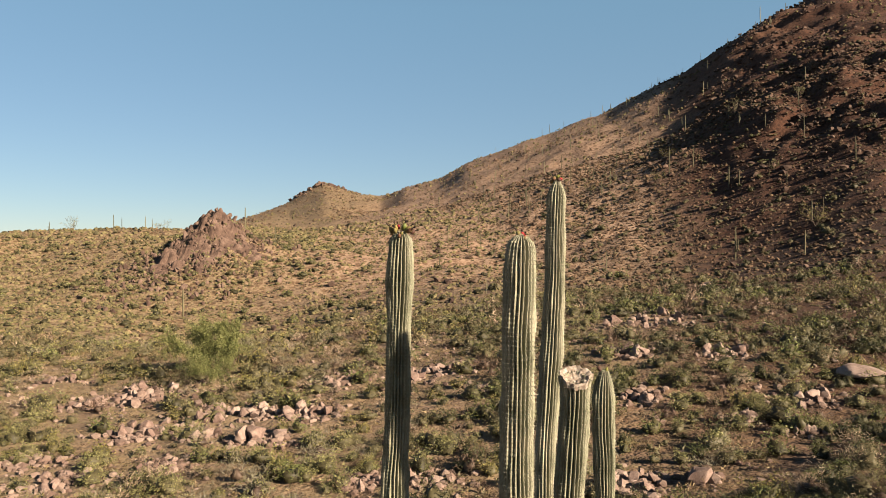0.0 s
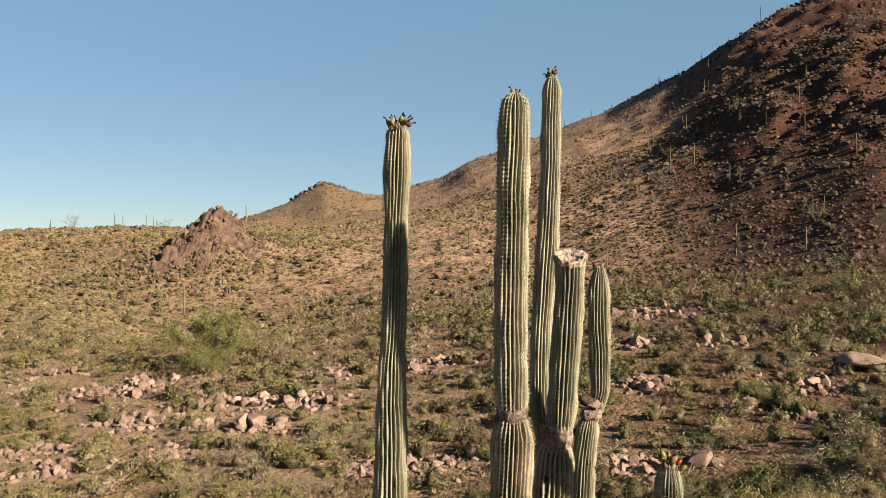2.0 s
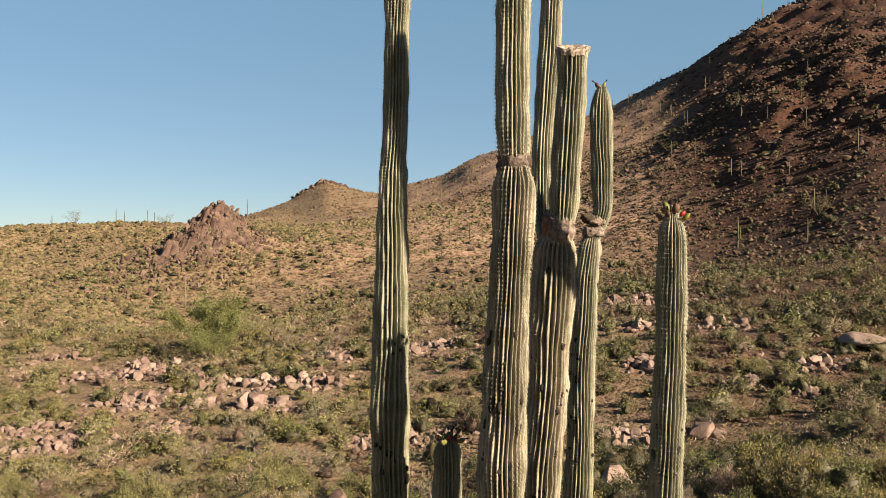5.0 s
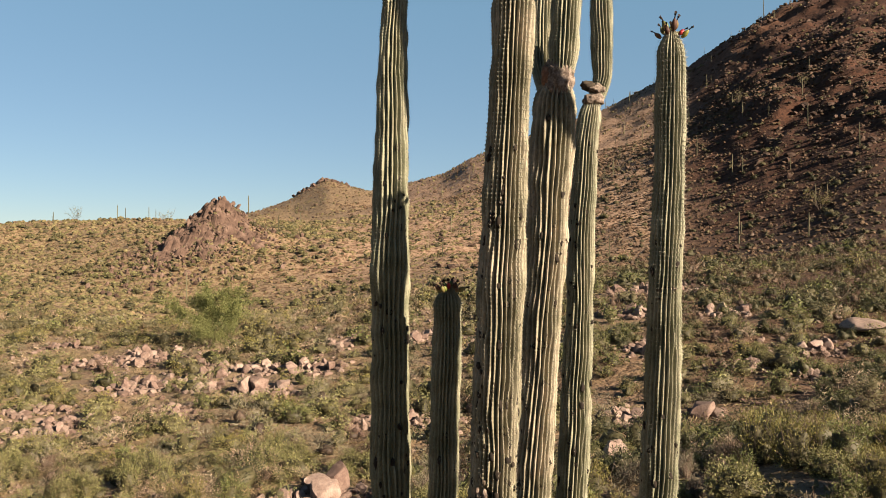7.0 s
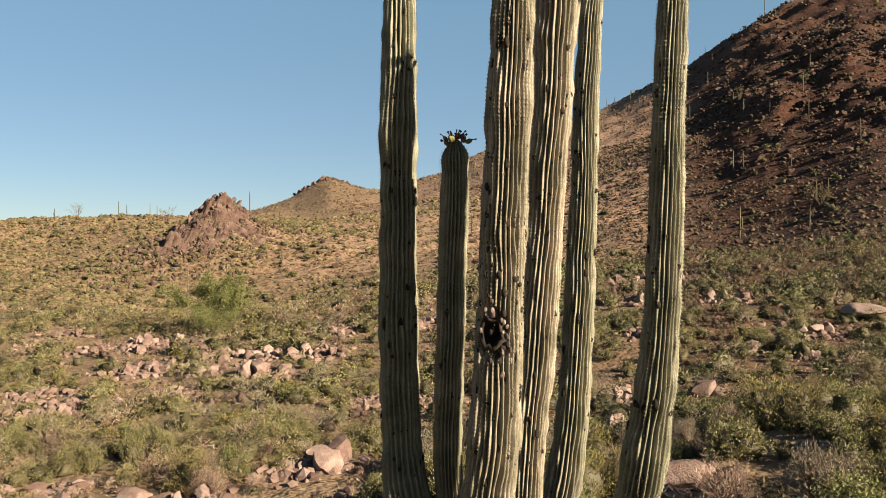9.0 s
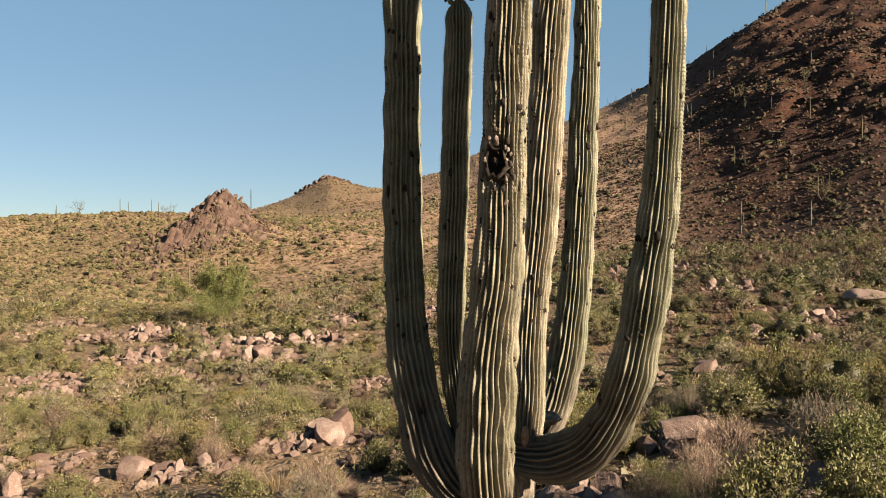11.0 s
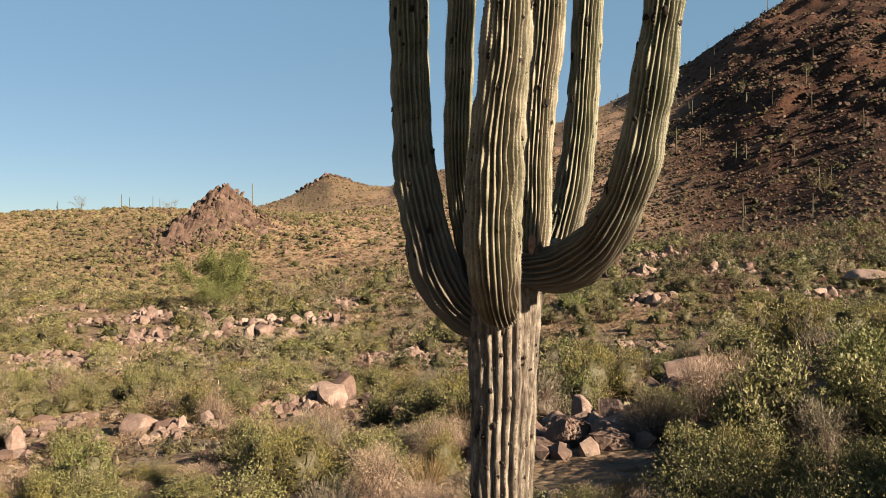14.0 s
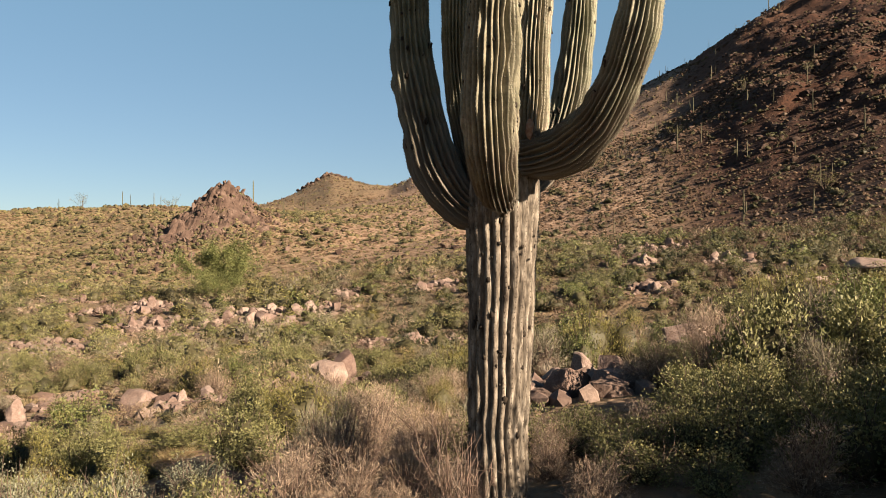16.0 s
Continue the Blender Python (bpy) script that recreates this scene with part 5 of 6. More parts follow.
PLACED2 = [("olive", 4.3, 10.5, 1.9, 1.9), ("brown", 3.9, 11.6, 1.7, 1.5), ("olive", 5.4, 10.0, 1.9, 1.6), ("green", 6.4, 11.8, 2.0, 1.7), ("olive", 7.0, 13.2, 1.7, 1.3), ("brown", 5.6, 15.2, 1.7, 1.2), ("lime", 9.9, 22.2, 3.6, 2.2), ("grey", 7.3, 14.6, 2.0, 1.4), ("olive", 5.5, 10.0, 1.4, 1.1), ("straw", 7.6, 15.6, 0.9, 0.9), ("olive", 19.6, 46.3, 2.9, 1.4),
           ("olive", 2.3, 7.2, 1.2, 0.75), ("olive", 3.2, 7.9, 1.4, 0.9), ("olive", 3.3, 6.5, 1.5, 0.95), ("olive", 4.3, 7.4, 1.5, 1.05), ("olive", 1.3, 7.4, 0.9, 0.55), ("brown", 0.9, 6.5, 0.8, 0.5),
           ("brown", -0.4, 6.3, 0.9, 0.55), ("brown", -0.2, 7.6, 1.2, 0.7), ("grey", -1.4, 8.0, 1.1, 0.75), ("sage", -2.4, 6.9, 1.2, 0.6), ("sage", -3.4, 7.4, 1.3, 0.65)]
# tall olive shrubs out of view to the right are added to cast shade
PLACED3 = [("olive", 3.4, 3.4, 1.6, 2.2), ("brown", 0.95, 4.9, 0.7, 0.5), ("olive", 1.35, 5.6, 0.8, 0.45), ("olive", 1.8, 5.2, 0.8, 0.45), ("olive", 3.5, 2.8, 2.0, 1.9), ("olive", 4.6, 1.9, 2.1, 2.3), ("olive", 3.1, 3.9, 1.5, 1.9), ("olive", 4.1, 4.5, 2.0, 2.5), ("olive", 5.0, 5.2, 2.0, 2.6), ("olive", 4.9, 6.2, 2.0, 2.3), ("olive", 5.6, 7.0, 2.0, 2.2), ("olive", 3.0, 5.4, 1.3, 0.9), ("olive", 3.8, 5.7, 1.4, 1.1), ("brown", 2.4, 5.1, 0.9, 0.6), ("olive", 3.4, 4.6, 1.2, 0.85), ("olive", 2.0, 6.3, 1.0, 0.65), ("olive", -2.6, 9.2, 1.4, 0.9), ("brown", -1.0, 9.6, 1.4, 0.85), ("lime", -4.2, 9.9, 1.2, 0.6), ("straw", -0.4, 10.8, 0.8, 0.7), ("brown", -0.75, 5.3, 0.8, 0.6), ("brown", -1.3, 5.8, 0.9, 0.65), ("brown", -0.35, 4.7, 0.6, 0.45), ("brown", 0.75, 6.0, 0.6, 0.5), ("brown", 0.0, 5.3, 0.55, 0.5),
           ("straw", -0.1, 12.9, 0.9, 0.8), ("olive", 4.9, 4.0, 2.2, 2.3), ("olive", 4.3, 5.3, 1.7, 1.5), ("olive", 5.6, 5.6, 2.0, 1.9), ("olive", 6.3, 3.6, 2.4, 2.6), ("grey", 4.9, 12.8, 1.3, 1.0), ("olive", 4.2, 2.7, 2.0, 1.8, "near"), ("olive", 5.4, 3.4, 2.0, 2.1, "near"), ("olive", 3.5, 3.5, 1.4, 1.4, "near"), ("olive", 6.8, 4.6, 2.0, 1.9, "near"), ("olive", 1.5, 6.1, 0.9, 0.6), ("olive", 2.2, 5.8, 0.9, 0.65), ("olive", 2.8, 5.9, 1.0, 0.75), ("olive", 3.3, 6.0, 1.0, 0.8), ("olive", 1.1, 6.6, 0.8, 0.5), ("brown", 1.5, 8.3, 0.8, 0.35), ("straw", 2.0, 8.7, 0.6, 0.4), ("olive", 2.6, 6.8, 1.1, 0.8), ("brown", 1.75, 6.6, 0.8, 0.5), ("olive", 3.9, 6.6, 1.2, 1.0)]
for row in PLACED + PLACED2 + PLACED3:
    shrub(*row)

fill = np.random.default_rng(21)
taken = [(p[0], p[1], 0.8 * p[2]) for p in PILES] + [(a, b, c + 0.25) for a, b, c in ROCKS_AT[:25]] + [(a * (1 - 1.3 / b), b - 1.3, c + 0.35) for a, b, c in ROCKS_AT[:25]] + [(a * (1 - q / b), b - q, c + 0.3) for a, b, c in ROCKS_AT[:12] for q in (2.6, 4.0, 5.4)] + [(8.9 * (1 - q / 37), 37 - q, 0.9) for q in (13, 16, 19, 22)] + [(0.33, 5.46, 0.5), (0, 0, 2.6), (1.4, 9.6, 0.8), (2.1, 9.5, 0.7), (1.2, 8.4, 0.5)] + list(SHRUBS_AT)
for y0, y1, tries, most, gap in ((3.4, 14.0, 1800, 83, 0.05), (14.0, 25.0, 3000, 92, 0.10)):
    fx, fy = plan_points(fill, tries, y0, y1, 0.60)
    tone = fractal(fx / 6, fy / 6, 0, 2, 33)
    made = 0
    for x, y, tn in zip(fx, fy, tone):
        if x > 0.6 and y < 5.2:
            continue
        w = 0.75 + 0.75 * fill.random() if y < 14 else 0.7 + 1.3 * fill.random() ** 1.5 + 0.008 * y
        u = fill.random() + 0.22 * tn
        if made >= most or min((math.hypot(x - a, y - b) - c) for a, b, c in taken) < gap * w:
            continue
        kind = "olive" if u < 0.42 else "green" if u < 0.54 else "lime" if u < 0.68 else "grey" if u < 0.79 else "brown" if u < 0.90 else "straw"
        if kind == "straw" and y < 10 or y < 7 and x > 0.6:
            kind = "olive"
        if y < 9 and x < -1.3 and kind in ("olive", "green") and fill.random() < 0.6:
            kind = "sage"
        if -1.3 < x < 0.1 and y < 7.5:
            kind = "brown"
        if kind == "straw":
            w *= 0.7
        low = -0.47 < x / y < -0.26 and 8 < y < 21      # low growth before the slabs
        shrub(kind, float(x), float(y), w, w * (fill.uniform(0.3, 0.45) if low else fill.uniform(0.6, 0.9)))
        taken.append((x, y, 0.34 * w))
        made += 1


# ---- low plants farther off ----
def clumps(name, label, x, y, wide, tall, leaves, mat, seed, leaf=0.35, aspect=0.55, core=0.8, fine=False):
    """Many low mounded plants in one mesh: a lumpy twig mound each, with leaves standing proud of it."""
    rng = np.random.default_rng(seed)
    z = height(x, y)
    n = len(x)
    c0 = np.stack([x, y, z], 1)
    sc0 = np.stack([wide / 2, wide / 2, tall], 1)
    c, sc = np.repeat(c0, leaves, 0), np.repeat(sc0, leaves, 0)
    d = unit(rng.normal(size=(n * leaves, 3)))
    d[:, 2] = np.abs(d[:, 2])
    rr = (0.72 + 0.36 * rng.random(n * leaves) if core else 0.35 + 0.73 * rng.random(n * leaves) ** 0.6)[:, None]
    p = c + d * rr * sc * 0.9
    ax = unit(rng.normal(size=d.shape) + [0, 0, 0.3])
    ln = np.repeat(wide * leaf, leaves) * rng.uniform(0.6, 1.3, n * leaves)
    v, f = leaf_tris(p - ax * ln[:, None] * 0.4, ax, d + rng.normal(size=d.shape) * 0.4, ln, ln * aspect)
    slots = None
    if core:
        iv, fi = (ICO2_V, ICO2_F) if fine else (ICO_V, ICO_F)
        m = len(iv)
        spin = rng.random(n) * 6.28
        cs, sn = np.cos(spin)[:, None], np.sin(spin)[:, None]
        b = np.stack([iv[None, :, 0] * cs - iv[None, :, 1] * sn, iv[None, :, 0] * sn + iv[None, :, 1] * cs, np.broadcast_to(iv[None, :, 2], (n, m))], -1)
        k = core * (1 + 0.3 * vnoise(b[..., 0] * 1.9 + x[:, None], b[..., 1] * 1.9 + y[:, None], b[..., 2] * 1.9, seed) + rng.uniform(-0.22, 0.22, b.shape[:2]))[..., None]
        cv = (b * k * sc0[:, None] * [1, 1, 0.75] + c0[:, None] + [0, 0, 0.18] * tall[:, None, None]).reshape(-1, 3)
        low = fi[iv[fi].mean(1)[:, 2] > -0.35]
        cf = (np.arange(n)[:, None, None] * m + low[None]).reshape(-1, 3)
        if fine:
            slots = np.repeat([0, 1], [len(f), len(cf)])
        v, f = joined([(v, f), (cv, cf)])
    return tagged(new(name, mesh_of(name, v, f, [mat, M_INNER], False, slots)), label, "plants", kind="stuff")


def sow(seed, n, y0, y1, want):
    rng = np.random.default_rng(seed)
    x, y = plan_points(rng, n, y0, y1, 0.62)
    k = rng.random(n) < want(x, y)
    x, y = x[k], y[k]
    return x, y, rng.random(len(x))


def clear_of_piles(x, y):
    q = np.ones_like(x)
    for px, py, pr, *_ in PILES:
        q = q * (1 - 0.97 * np.exp(-((x - px) ** 2 + (y + 1.4 - py) ** 2) / (1.6 * pr) ** 2))
    return q


def clear_of_boulders(x, y):
    """True where a plant leaves the nearer boulders in the open."""
    q = np.ones(len(x), bool)
    for a, b, c in ROCKS_AT[:12]:
        for s in (0, 1.3, 2.6, 4.0, 5.4):
            q &= np.hypot(x - a * (1 - s / b), y - b + s) > c + 0.55
    return q


def side_share(kind, a):
    """Straw and yellow plants are sown mostly in the west; the east gets darker-coloured ones for its dimmer light."""
    east = np.clip((a + 0.15) / 0.4, 0, 1)
    return 1 - 0.7 * east if kind in ("straw", "lime", "grey") else 0.25 + 0.75 * east if kind in ("umber", "green") else 0.02 + 0.98 * east if kind == "dark" else 1 - 0.35 * east if kind in ("tan", "hill") else 1 - 0.6 * east


def leaf_cloud(seed, leaves, leaf, aspect, lobes=16, blade=False, core=0.85, fine=True):
    """One mounded shrub of unit width: leaves on many unequal lobes, over a closed core in a shade-dark colour."""
    rng = np.random.default_rng(seed)
    az, el = np.arange(lobes) * 2.4 + rng.uniform(-0.5, 0.5, lobes), np.arcsin(rng.uniform(0.10, 0.97, lobes))
    r, q = rng.uniform(0.07, 0.21, lobes), rng.uniform(0.55, 1.2, lobes)
    cen = np.stack([np.cos(az) * np.cos(el) * (0.5 - r) * q, np.sin(az) * np.cos(el) * (0.5 - r) * q, np.maximum(0.5 * r, np.sin(el) * (0.75 - r) * q)], 1)
    cen, r = np.concatenate([cen, [[0, 0, 0.14]]]), np.append(r, 0.26)
    i = rng.choice(lobes + 1, leaves, p=r ** 2 / np.sum(r ** 2))
    d = unit(rng.normal(size=(leaves, 3)) + [0, 0, 0.25])
    p = cen[i] + d * (r[i] * rng.uniform(0.4, 1.2, leaves) ** 0.6)[:, None] + rng.normal(size=(leaves, 3)) * 0.014
    p[:, 2] = np.maximum(p[:, 2], 0.01)
    ax = unit(d * (0.9 if blade else 0.5) + rng.normal(size=(leaves, 3)) * 0.6 + [0, 0, 0.45])
    ln = leaf * rng.uniform(0.5, 1.7, leaves)
    v, f = leaf_tris(p, ax, d + rng.normal(size=(leaves, 3)) * 0.5, ln, ln * aspect)
    n = len(f)
    if core:
        v, f = joined([(v, f), thicket(cen, r, core, rng, fine)])
    return v, f, np.repeat([0, 1], [n, len(f) - n])


def shrubbery(name, label, x, y, wide, tall, leaves, leaf, aspect, kind, seed, blade=False, lobes=14, core=0.85, fine=True):
    """Many shrubs in one mesh, from a few leaf clouds turned and scaled."""
    rng = np.random.default_rng(seed)
    forms = [leaf_cloud(seed * 7 + i, leaves, leaf, aspect, lobes, blade, core, fine) for i in range(7)]
    pcs, slots = [], []
    for px, py, pz, w, h in zip(x, y, height(x, y), wide, tall):
        v, f, s = forms[rng.integers(7)]
        a = rng.uniform(0, 6.28)
        c, n = math.cos(a), math.sin(a)
        pcs.append((v @ np.array([[c, n, 0], [-n, c, 0], [0, 0, 1.0]]) * [w, w * rng.uniform(0.8, 1.25), h / 0.75] + [px, py, pz], f))
        slots.append(s)
    v, f = joined(pcs)
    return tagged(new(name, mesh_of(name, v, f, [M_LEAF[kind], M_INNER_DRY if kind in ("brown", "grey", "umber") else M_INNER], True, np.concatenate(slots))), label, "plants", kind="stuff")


flat_jobs = [("olive", "olive-green shrubs in the flat", 1.6, 3, 0), ("green", "green shrubs in the flat", 0.65, 4, 8), ("lime", "yellow-green shrubs in the flat", 0.5, 5, 16),
             ("brown", "dry brown shrubs in the flat", 0.55, 6, 24), ("grey", "grey shrubs in the flat", 0.6, 7, 32), ("straw", "patches of dry straw grass", 2.2, 8, 40), ("umber", "dark dry twiggy shrubs in the flat", 1.5, 9, 48), ("tan", "low tan dry grass and weeds in the flat", 2.8, 11, 64), ("hill", "low dull olive scrub in the flat", 1.4, 12, 72), ("dark", "dark olive shrubs in the flat, tone lowered for the dim east", 1.7, 10, 56)]
for kind, label, share, sd, off in flat_jobs:
    for y0, y1, n, lv, big, fine in ((25, 33, 105, 1150, 0.029, False), (33, 55, 290, 580, 0.042, False), (55, 80, 430, 250, 0.062, False), (80, 112, 600, 130, 0.088, False)):
        bushy = y0 < 50 and kind in ("olive", "green", "lime", "dark")      # rounded, well-grown shrubs
        x, y, u = sow(600 + sd + y0, int(n * share * (0.95 if bushy else 0.5 if y0 < 50 and kind in ("tan", "umber", "hill", "straw") else 1)), y0, y1, lambda x, y: side_share(kind, x / y) * clear_of_boulders(x, y) * clear_of_piles(x, y) * np.clip(0.72 + 1.3 * fractal(x / 9 + off, y / 9, 0, 2, 50 + sd), 0.03, 1))
        w = 1.0 + 1.5 * u ** 1.6 if bushy else (0.7 + 2.2 * u ** 2.0) * (0.75 if kind in ("straw", "tan") else 1)
        thin = kind in ("straw", "brown", "grey", "umber", "tan")
        grass = kind in ("straw", "tan")
        shrubbery("distant_grass" if grass else "distant_shrubs", label, x, y, w, w * (0.4 if grass else 0.66 if bushy else 0.58), int(lv * 0.22) + 12 if grass else int(lv * 0.7) if thin else lv, big * (2.3 if grass else 2.0 if thin else 1.0), 0.13 if thin else 0.55, kind, 700 + sd, thin, 15, 0.0 if grass else 0.36 if thin else 0.64, fine)

# low dry growth between the nearer shrubs
for kind, label, n, sd in (("tan", "low tan dry grass between the shrubs", 200, 21), ("brown", "low dead brown twigs between the shrubs", 150, 22), ("grey", "low grey brittle plants between the shrubs", 130, 23),
                           ("straw", "low straw grass between the shrubs", 100, 24), ("hill", "low dull olive plants between the shrubs", 110, 25)):
    x, y, u = sow(600 + sd, n, 11, 33, lambda x, y: clear_of_piles(x, y) * np.clip(0.8 + 0.9 * fractal(x / 5, y / 5, 0, 2, 70 + sd), 0.1, 1))
    free = np.array([min(math.hypot(px - a, py - b) - c for a, b, c in ROCKS_AT[:25]) > 0.35 for px, py in zip(x, y)])
    w = 0.5 + 0.75 * u ** 1.5
    shrubbery("low_growth", label, x[free], y[free], w[free], 0.5 * w[free], 220, 0.115 if kind != "hill" else 0.075, 0.11 if kind != "hill" else 0.55, kind, 760 + sd, kind != "hill", 8, 0.0 if kind in ("tan", "straw") else 0.6, False)

# sparse weeds and litter on the open ground
for kind, label, n, sd in (("tan", "thin dry weeds on the open ground", 9000, 31), ("straw", "thin straw grass on the open ground", 5000, 32), ("umber", "dead dark twigs on the open ground", 8000, 33), ("hill", "tiny olive plants on the open ground", 6000, 34)):
    x, y, u = sow(600 + sd, n, 13, 110, lambda x, y: side_share(kind, x / y) * clear_of_piles(x, y) * np.clip(0.7 + 0.9 * fractal(x / 5, y / 5, 0, 2, 75 + sd), 0.05, 1))
    w = 0.3 + 0.45 * u
    clumps("ground_weeds", label, x, y, w, 0.42 * w, 9, M_LEAF[kind], 780 + sd, 0.42, 0.2 if kind != "hill" else 0.5, 0.0)

x, y = np.random.default_rng(71).normal(0, 1, (2, 110))
x, y = -59 + 10 * x, 183 + 8 * y
w = 0.8 + 0.9 * hash01(x, y, 0, 3)
shrubbery("outcrop_scrub", "olive shrubs among the rocks of the outcrop", x, y, w, 0.7 * w, 30, 0.16, 0.6, "olive", 72, False, 8, 0.88, False)

# larger rounded shrubs in loose drifts on the slopes
for kind, label, n, sd, wide in (("olive", "large olive shrubs on the western hillside", 900, 41, 3.3), ("hill", "large dull shrubs on the western hillside", 700, 42, 3.0), ("green", "large green shrubs on the western hillside", 220, 43, 3.4), ("umber", "large dry shrubs on the slopes", 500, 44, 2.6), ("dark", "large dark shrubs on the mountain's foot", 700, 45, 2.8)):
    def drift(x, y, kind=kind, sd=sd):
        west = np.clip((-0.02 - x / y) / 0.15, 0, 1)
        side = 1 - 0.9 * west if kind in ("dark", "umber") else 0.08 + 0.92 * west
        return side * np.clip(0.6 + 1.6 * fractal(x / 16, y / 16, 0, 2, 95 + sd), 0.02, 1)
    x, y, u = sow(650 + sd, n, 112, 230, drift)
    w = wide * (0.45 + 0.75 * u ** 1.6)
    shrubbery("hillside_shrubs", label, x, y, w, 0.5 * w, 110, 0.085, 0.6, kind, 660 + sd, False, 12, 0.72, False)

hill_jobs = [("olive", "olive scrub dotted over the hillsides", 24000, 1), ("brown", "dry brown scrub over the hillsides", 44000, 2), ("tan", "dry grass over the hillsides", 14000, 3), ("dark", "dark olive shrubs over the hillsides", 8000, 4), ("umber", "dark dry scrub on the mountain's foot", 36000, 5)]
for kind, label, n, sd in hill_jobs:
    def want(x, y, kind=kind, sd=sd):
        a = x / y
        left = np.clip((-0.06 - a) / 0.2, 0, 1)
        right = np.clip((a - 0.05) / 0.2, 0, 1)
        w = 0.62 + 0.5 * fractal(x / 22, y / 22, 0, 3, 80 + sd)
        if kind in ("olive", "dark"):
            w = w * (0.35 + 0.75 * left + 0.15 * right)
        if kind == "tan":
            w = w * (0.5 + 0.6 * left)
        if kind == "umber":
            w = w * right
        return np.clip(w, 0.03, 1) * np.clip(1.25 - y / 380, 0.3, 1)
    x, y, u = sow(800 + sd, n, 108, 310, want)
    w = (0.42 + 0.95 * u ** 3) * np.clip(y / 200, 0.85, 1.4) * (1.3 if kind in ("dark", "olive") else 1)
    east = x + 18 * fractal(x / 30, y / 30, 0, 2, 12) > 22
    for side, tone in ((east, "umber" if kind in ("brown", "tan", "umber") else "dark"), (~east, "hill" if kind in ("olive", "brown") else kind)):
        clumps("hill_scrub", label, x[side], y[side], w[side], 0.5 * w[side], 2, M_SCRUB[tone], 820 + sd, 0.30, 0.7, 0.85)
for kind, n, sd in (("olive", 7000, 1), ("brown", 12000, 2)):
    x, y, u = sow(850 + sd, n, 310, 620, lambda x, y: np.clip(0.5 + 0.6 * fractal(x / 40, y / 40, 0, 3, 90 + sd), 0.05, 1))
    w = 0.8 + 1.1 * u ** 2
    clumps("hill_scrub", "scrub on the far slopes", x, y, w, w * 0.6, 1, M_SCRUB["hill" if kind == "olive" else "umber"], 870 + sd, 0.5, 0.7)


for row in ((-0.02, 5.12, 0.6, 0.85, 26, 1), (0.12, 4.95, 0.5, 0.55, 18, 2), (-0.25, 5.3, 0.7, 0.6, 22, 3), (0.85, 5.1, 0.5, 0.35, 12, 4), (1.5, 5.6, 0.7, 0.42, 14, 5)):
    dead_bush(*row)

# ---- small trees ----
def small_tree(x, y, wide, tall, kind, seed, leaves=6000, label="spreading green palo verde tree with fine foliage"):
    ob = thing("small_tree", spot(x, y, 0.1), label, "tree", "small desert trees")
    rng = np.random.default_rng(seed)
    tubes, tips = [], []
    for i in range(7):
        az = i * 0.9 + rng.uniform(-0.3, 0.3)
        el = radians(rng.uniform(25, 75))
        end = np.array([math.cos(az) * math.cos(el) * wide * 0.5, math.sin(az) * math.cos(el) * wide * 0.5, 0.3 * tall + math.sin(el) * tall * 0.62])
        t = np.linspace(0, 1, 6)[:, None]
        line = t * end * [1, 1, 1] + np.array([0, 0, 0.25 * tall]) * t * (1 - t) + rng.normal(size=(6, 3)) * 0.02 * wide * t
        tubes.append(tube(line, np.linspace(0.035, 0.01, 6) * tall / 3, 5))
        for j in range(9):
            p0 = line[rng.integers(2, 6)]
            p2 = p0 + unit(unit(end) + rng.normal(size=3) * 0.7 + [0, 0, 0.3]) * rng.uniform(0.12, 0.28) * wide
            p2[2] = max(p2[2], 0.15)
            tips.append((p0, p2))
            tubes.append(tube(np.stack([p0, (p0 + p2) / 2, p2]), np.array([0.009, 0.006, 0.003]) * tall / 3, 3))
    tips = np.array(tips)
    idx = rng.integers(0, len(tips), leaves)
    s = rng.random(leaves)[:, None]
    p = tips[idx, 0] * (1 - s) + tips[idx, 1] * s + rng.normal(size=(leaves, 3)) * 0.03 * wide
    ax = unit(rng.normal(size=(leaves, 3)) + [0, 0, 0.5])
    ln = wide * (0.02 if leaves > 5000 else 0.024) * rng.uniform(0.6, 1.4, leaves)
    v, f = leaf_quads(p, ax, rng.normal(size=(leaves, 3)), ln, ln * 0.4)
    bv, bf = joined(tubes)
    part("trunk", mesh_of("trunk", bv, bf, M_TWIG), ob)
    part("crown", mesh_of("crown", v, f, M_LEAF[kind], False), ob)


small_tree(-21.2, 70.5, 8.0, 4.2, "green", 1, 24000)
small_tree(-20.2, 66.0, 5.5, 2.1, "green", 2, 8000, "low spreading green bush below a palo verde tree")
for i, (x, y, w, h) in enumerate([(-112, 232, 6, 4.5), (-83, 228, 6, 4.5), (-45, 175, 5, 4), (-56, 186, 4, 3), (-40, 205, 7, 3.5), (72, 148, 7, 4.5), (45, 240, 6, 3), (62, 222, 5, 3.5), (97, 255, 6, 6), (-20, 225, 5, 2.5), (106, 228, 5, 4), (35, 205, 5, 2.5), (82, 190, 4, 3), (70, 240, 6, 3.5)]):
    small_tree(x, y, w, h, "lime" if i % 2 else "olive", 20 + i, 900, "small rounded palo verde tree on the hillside")


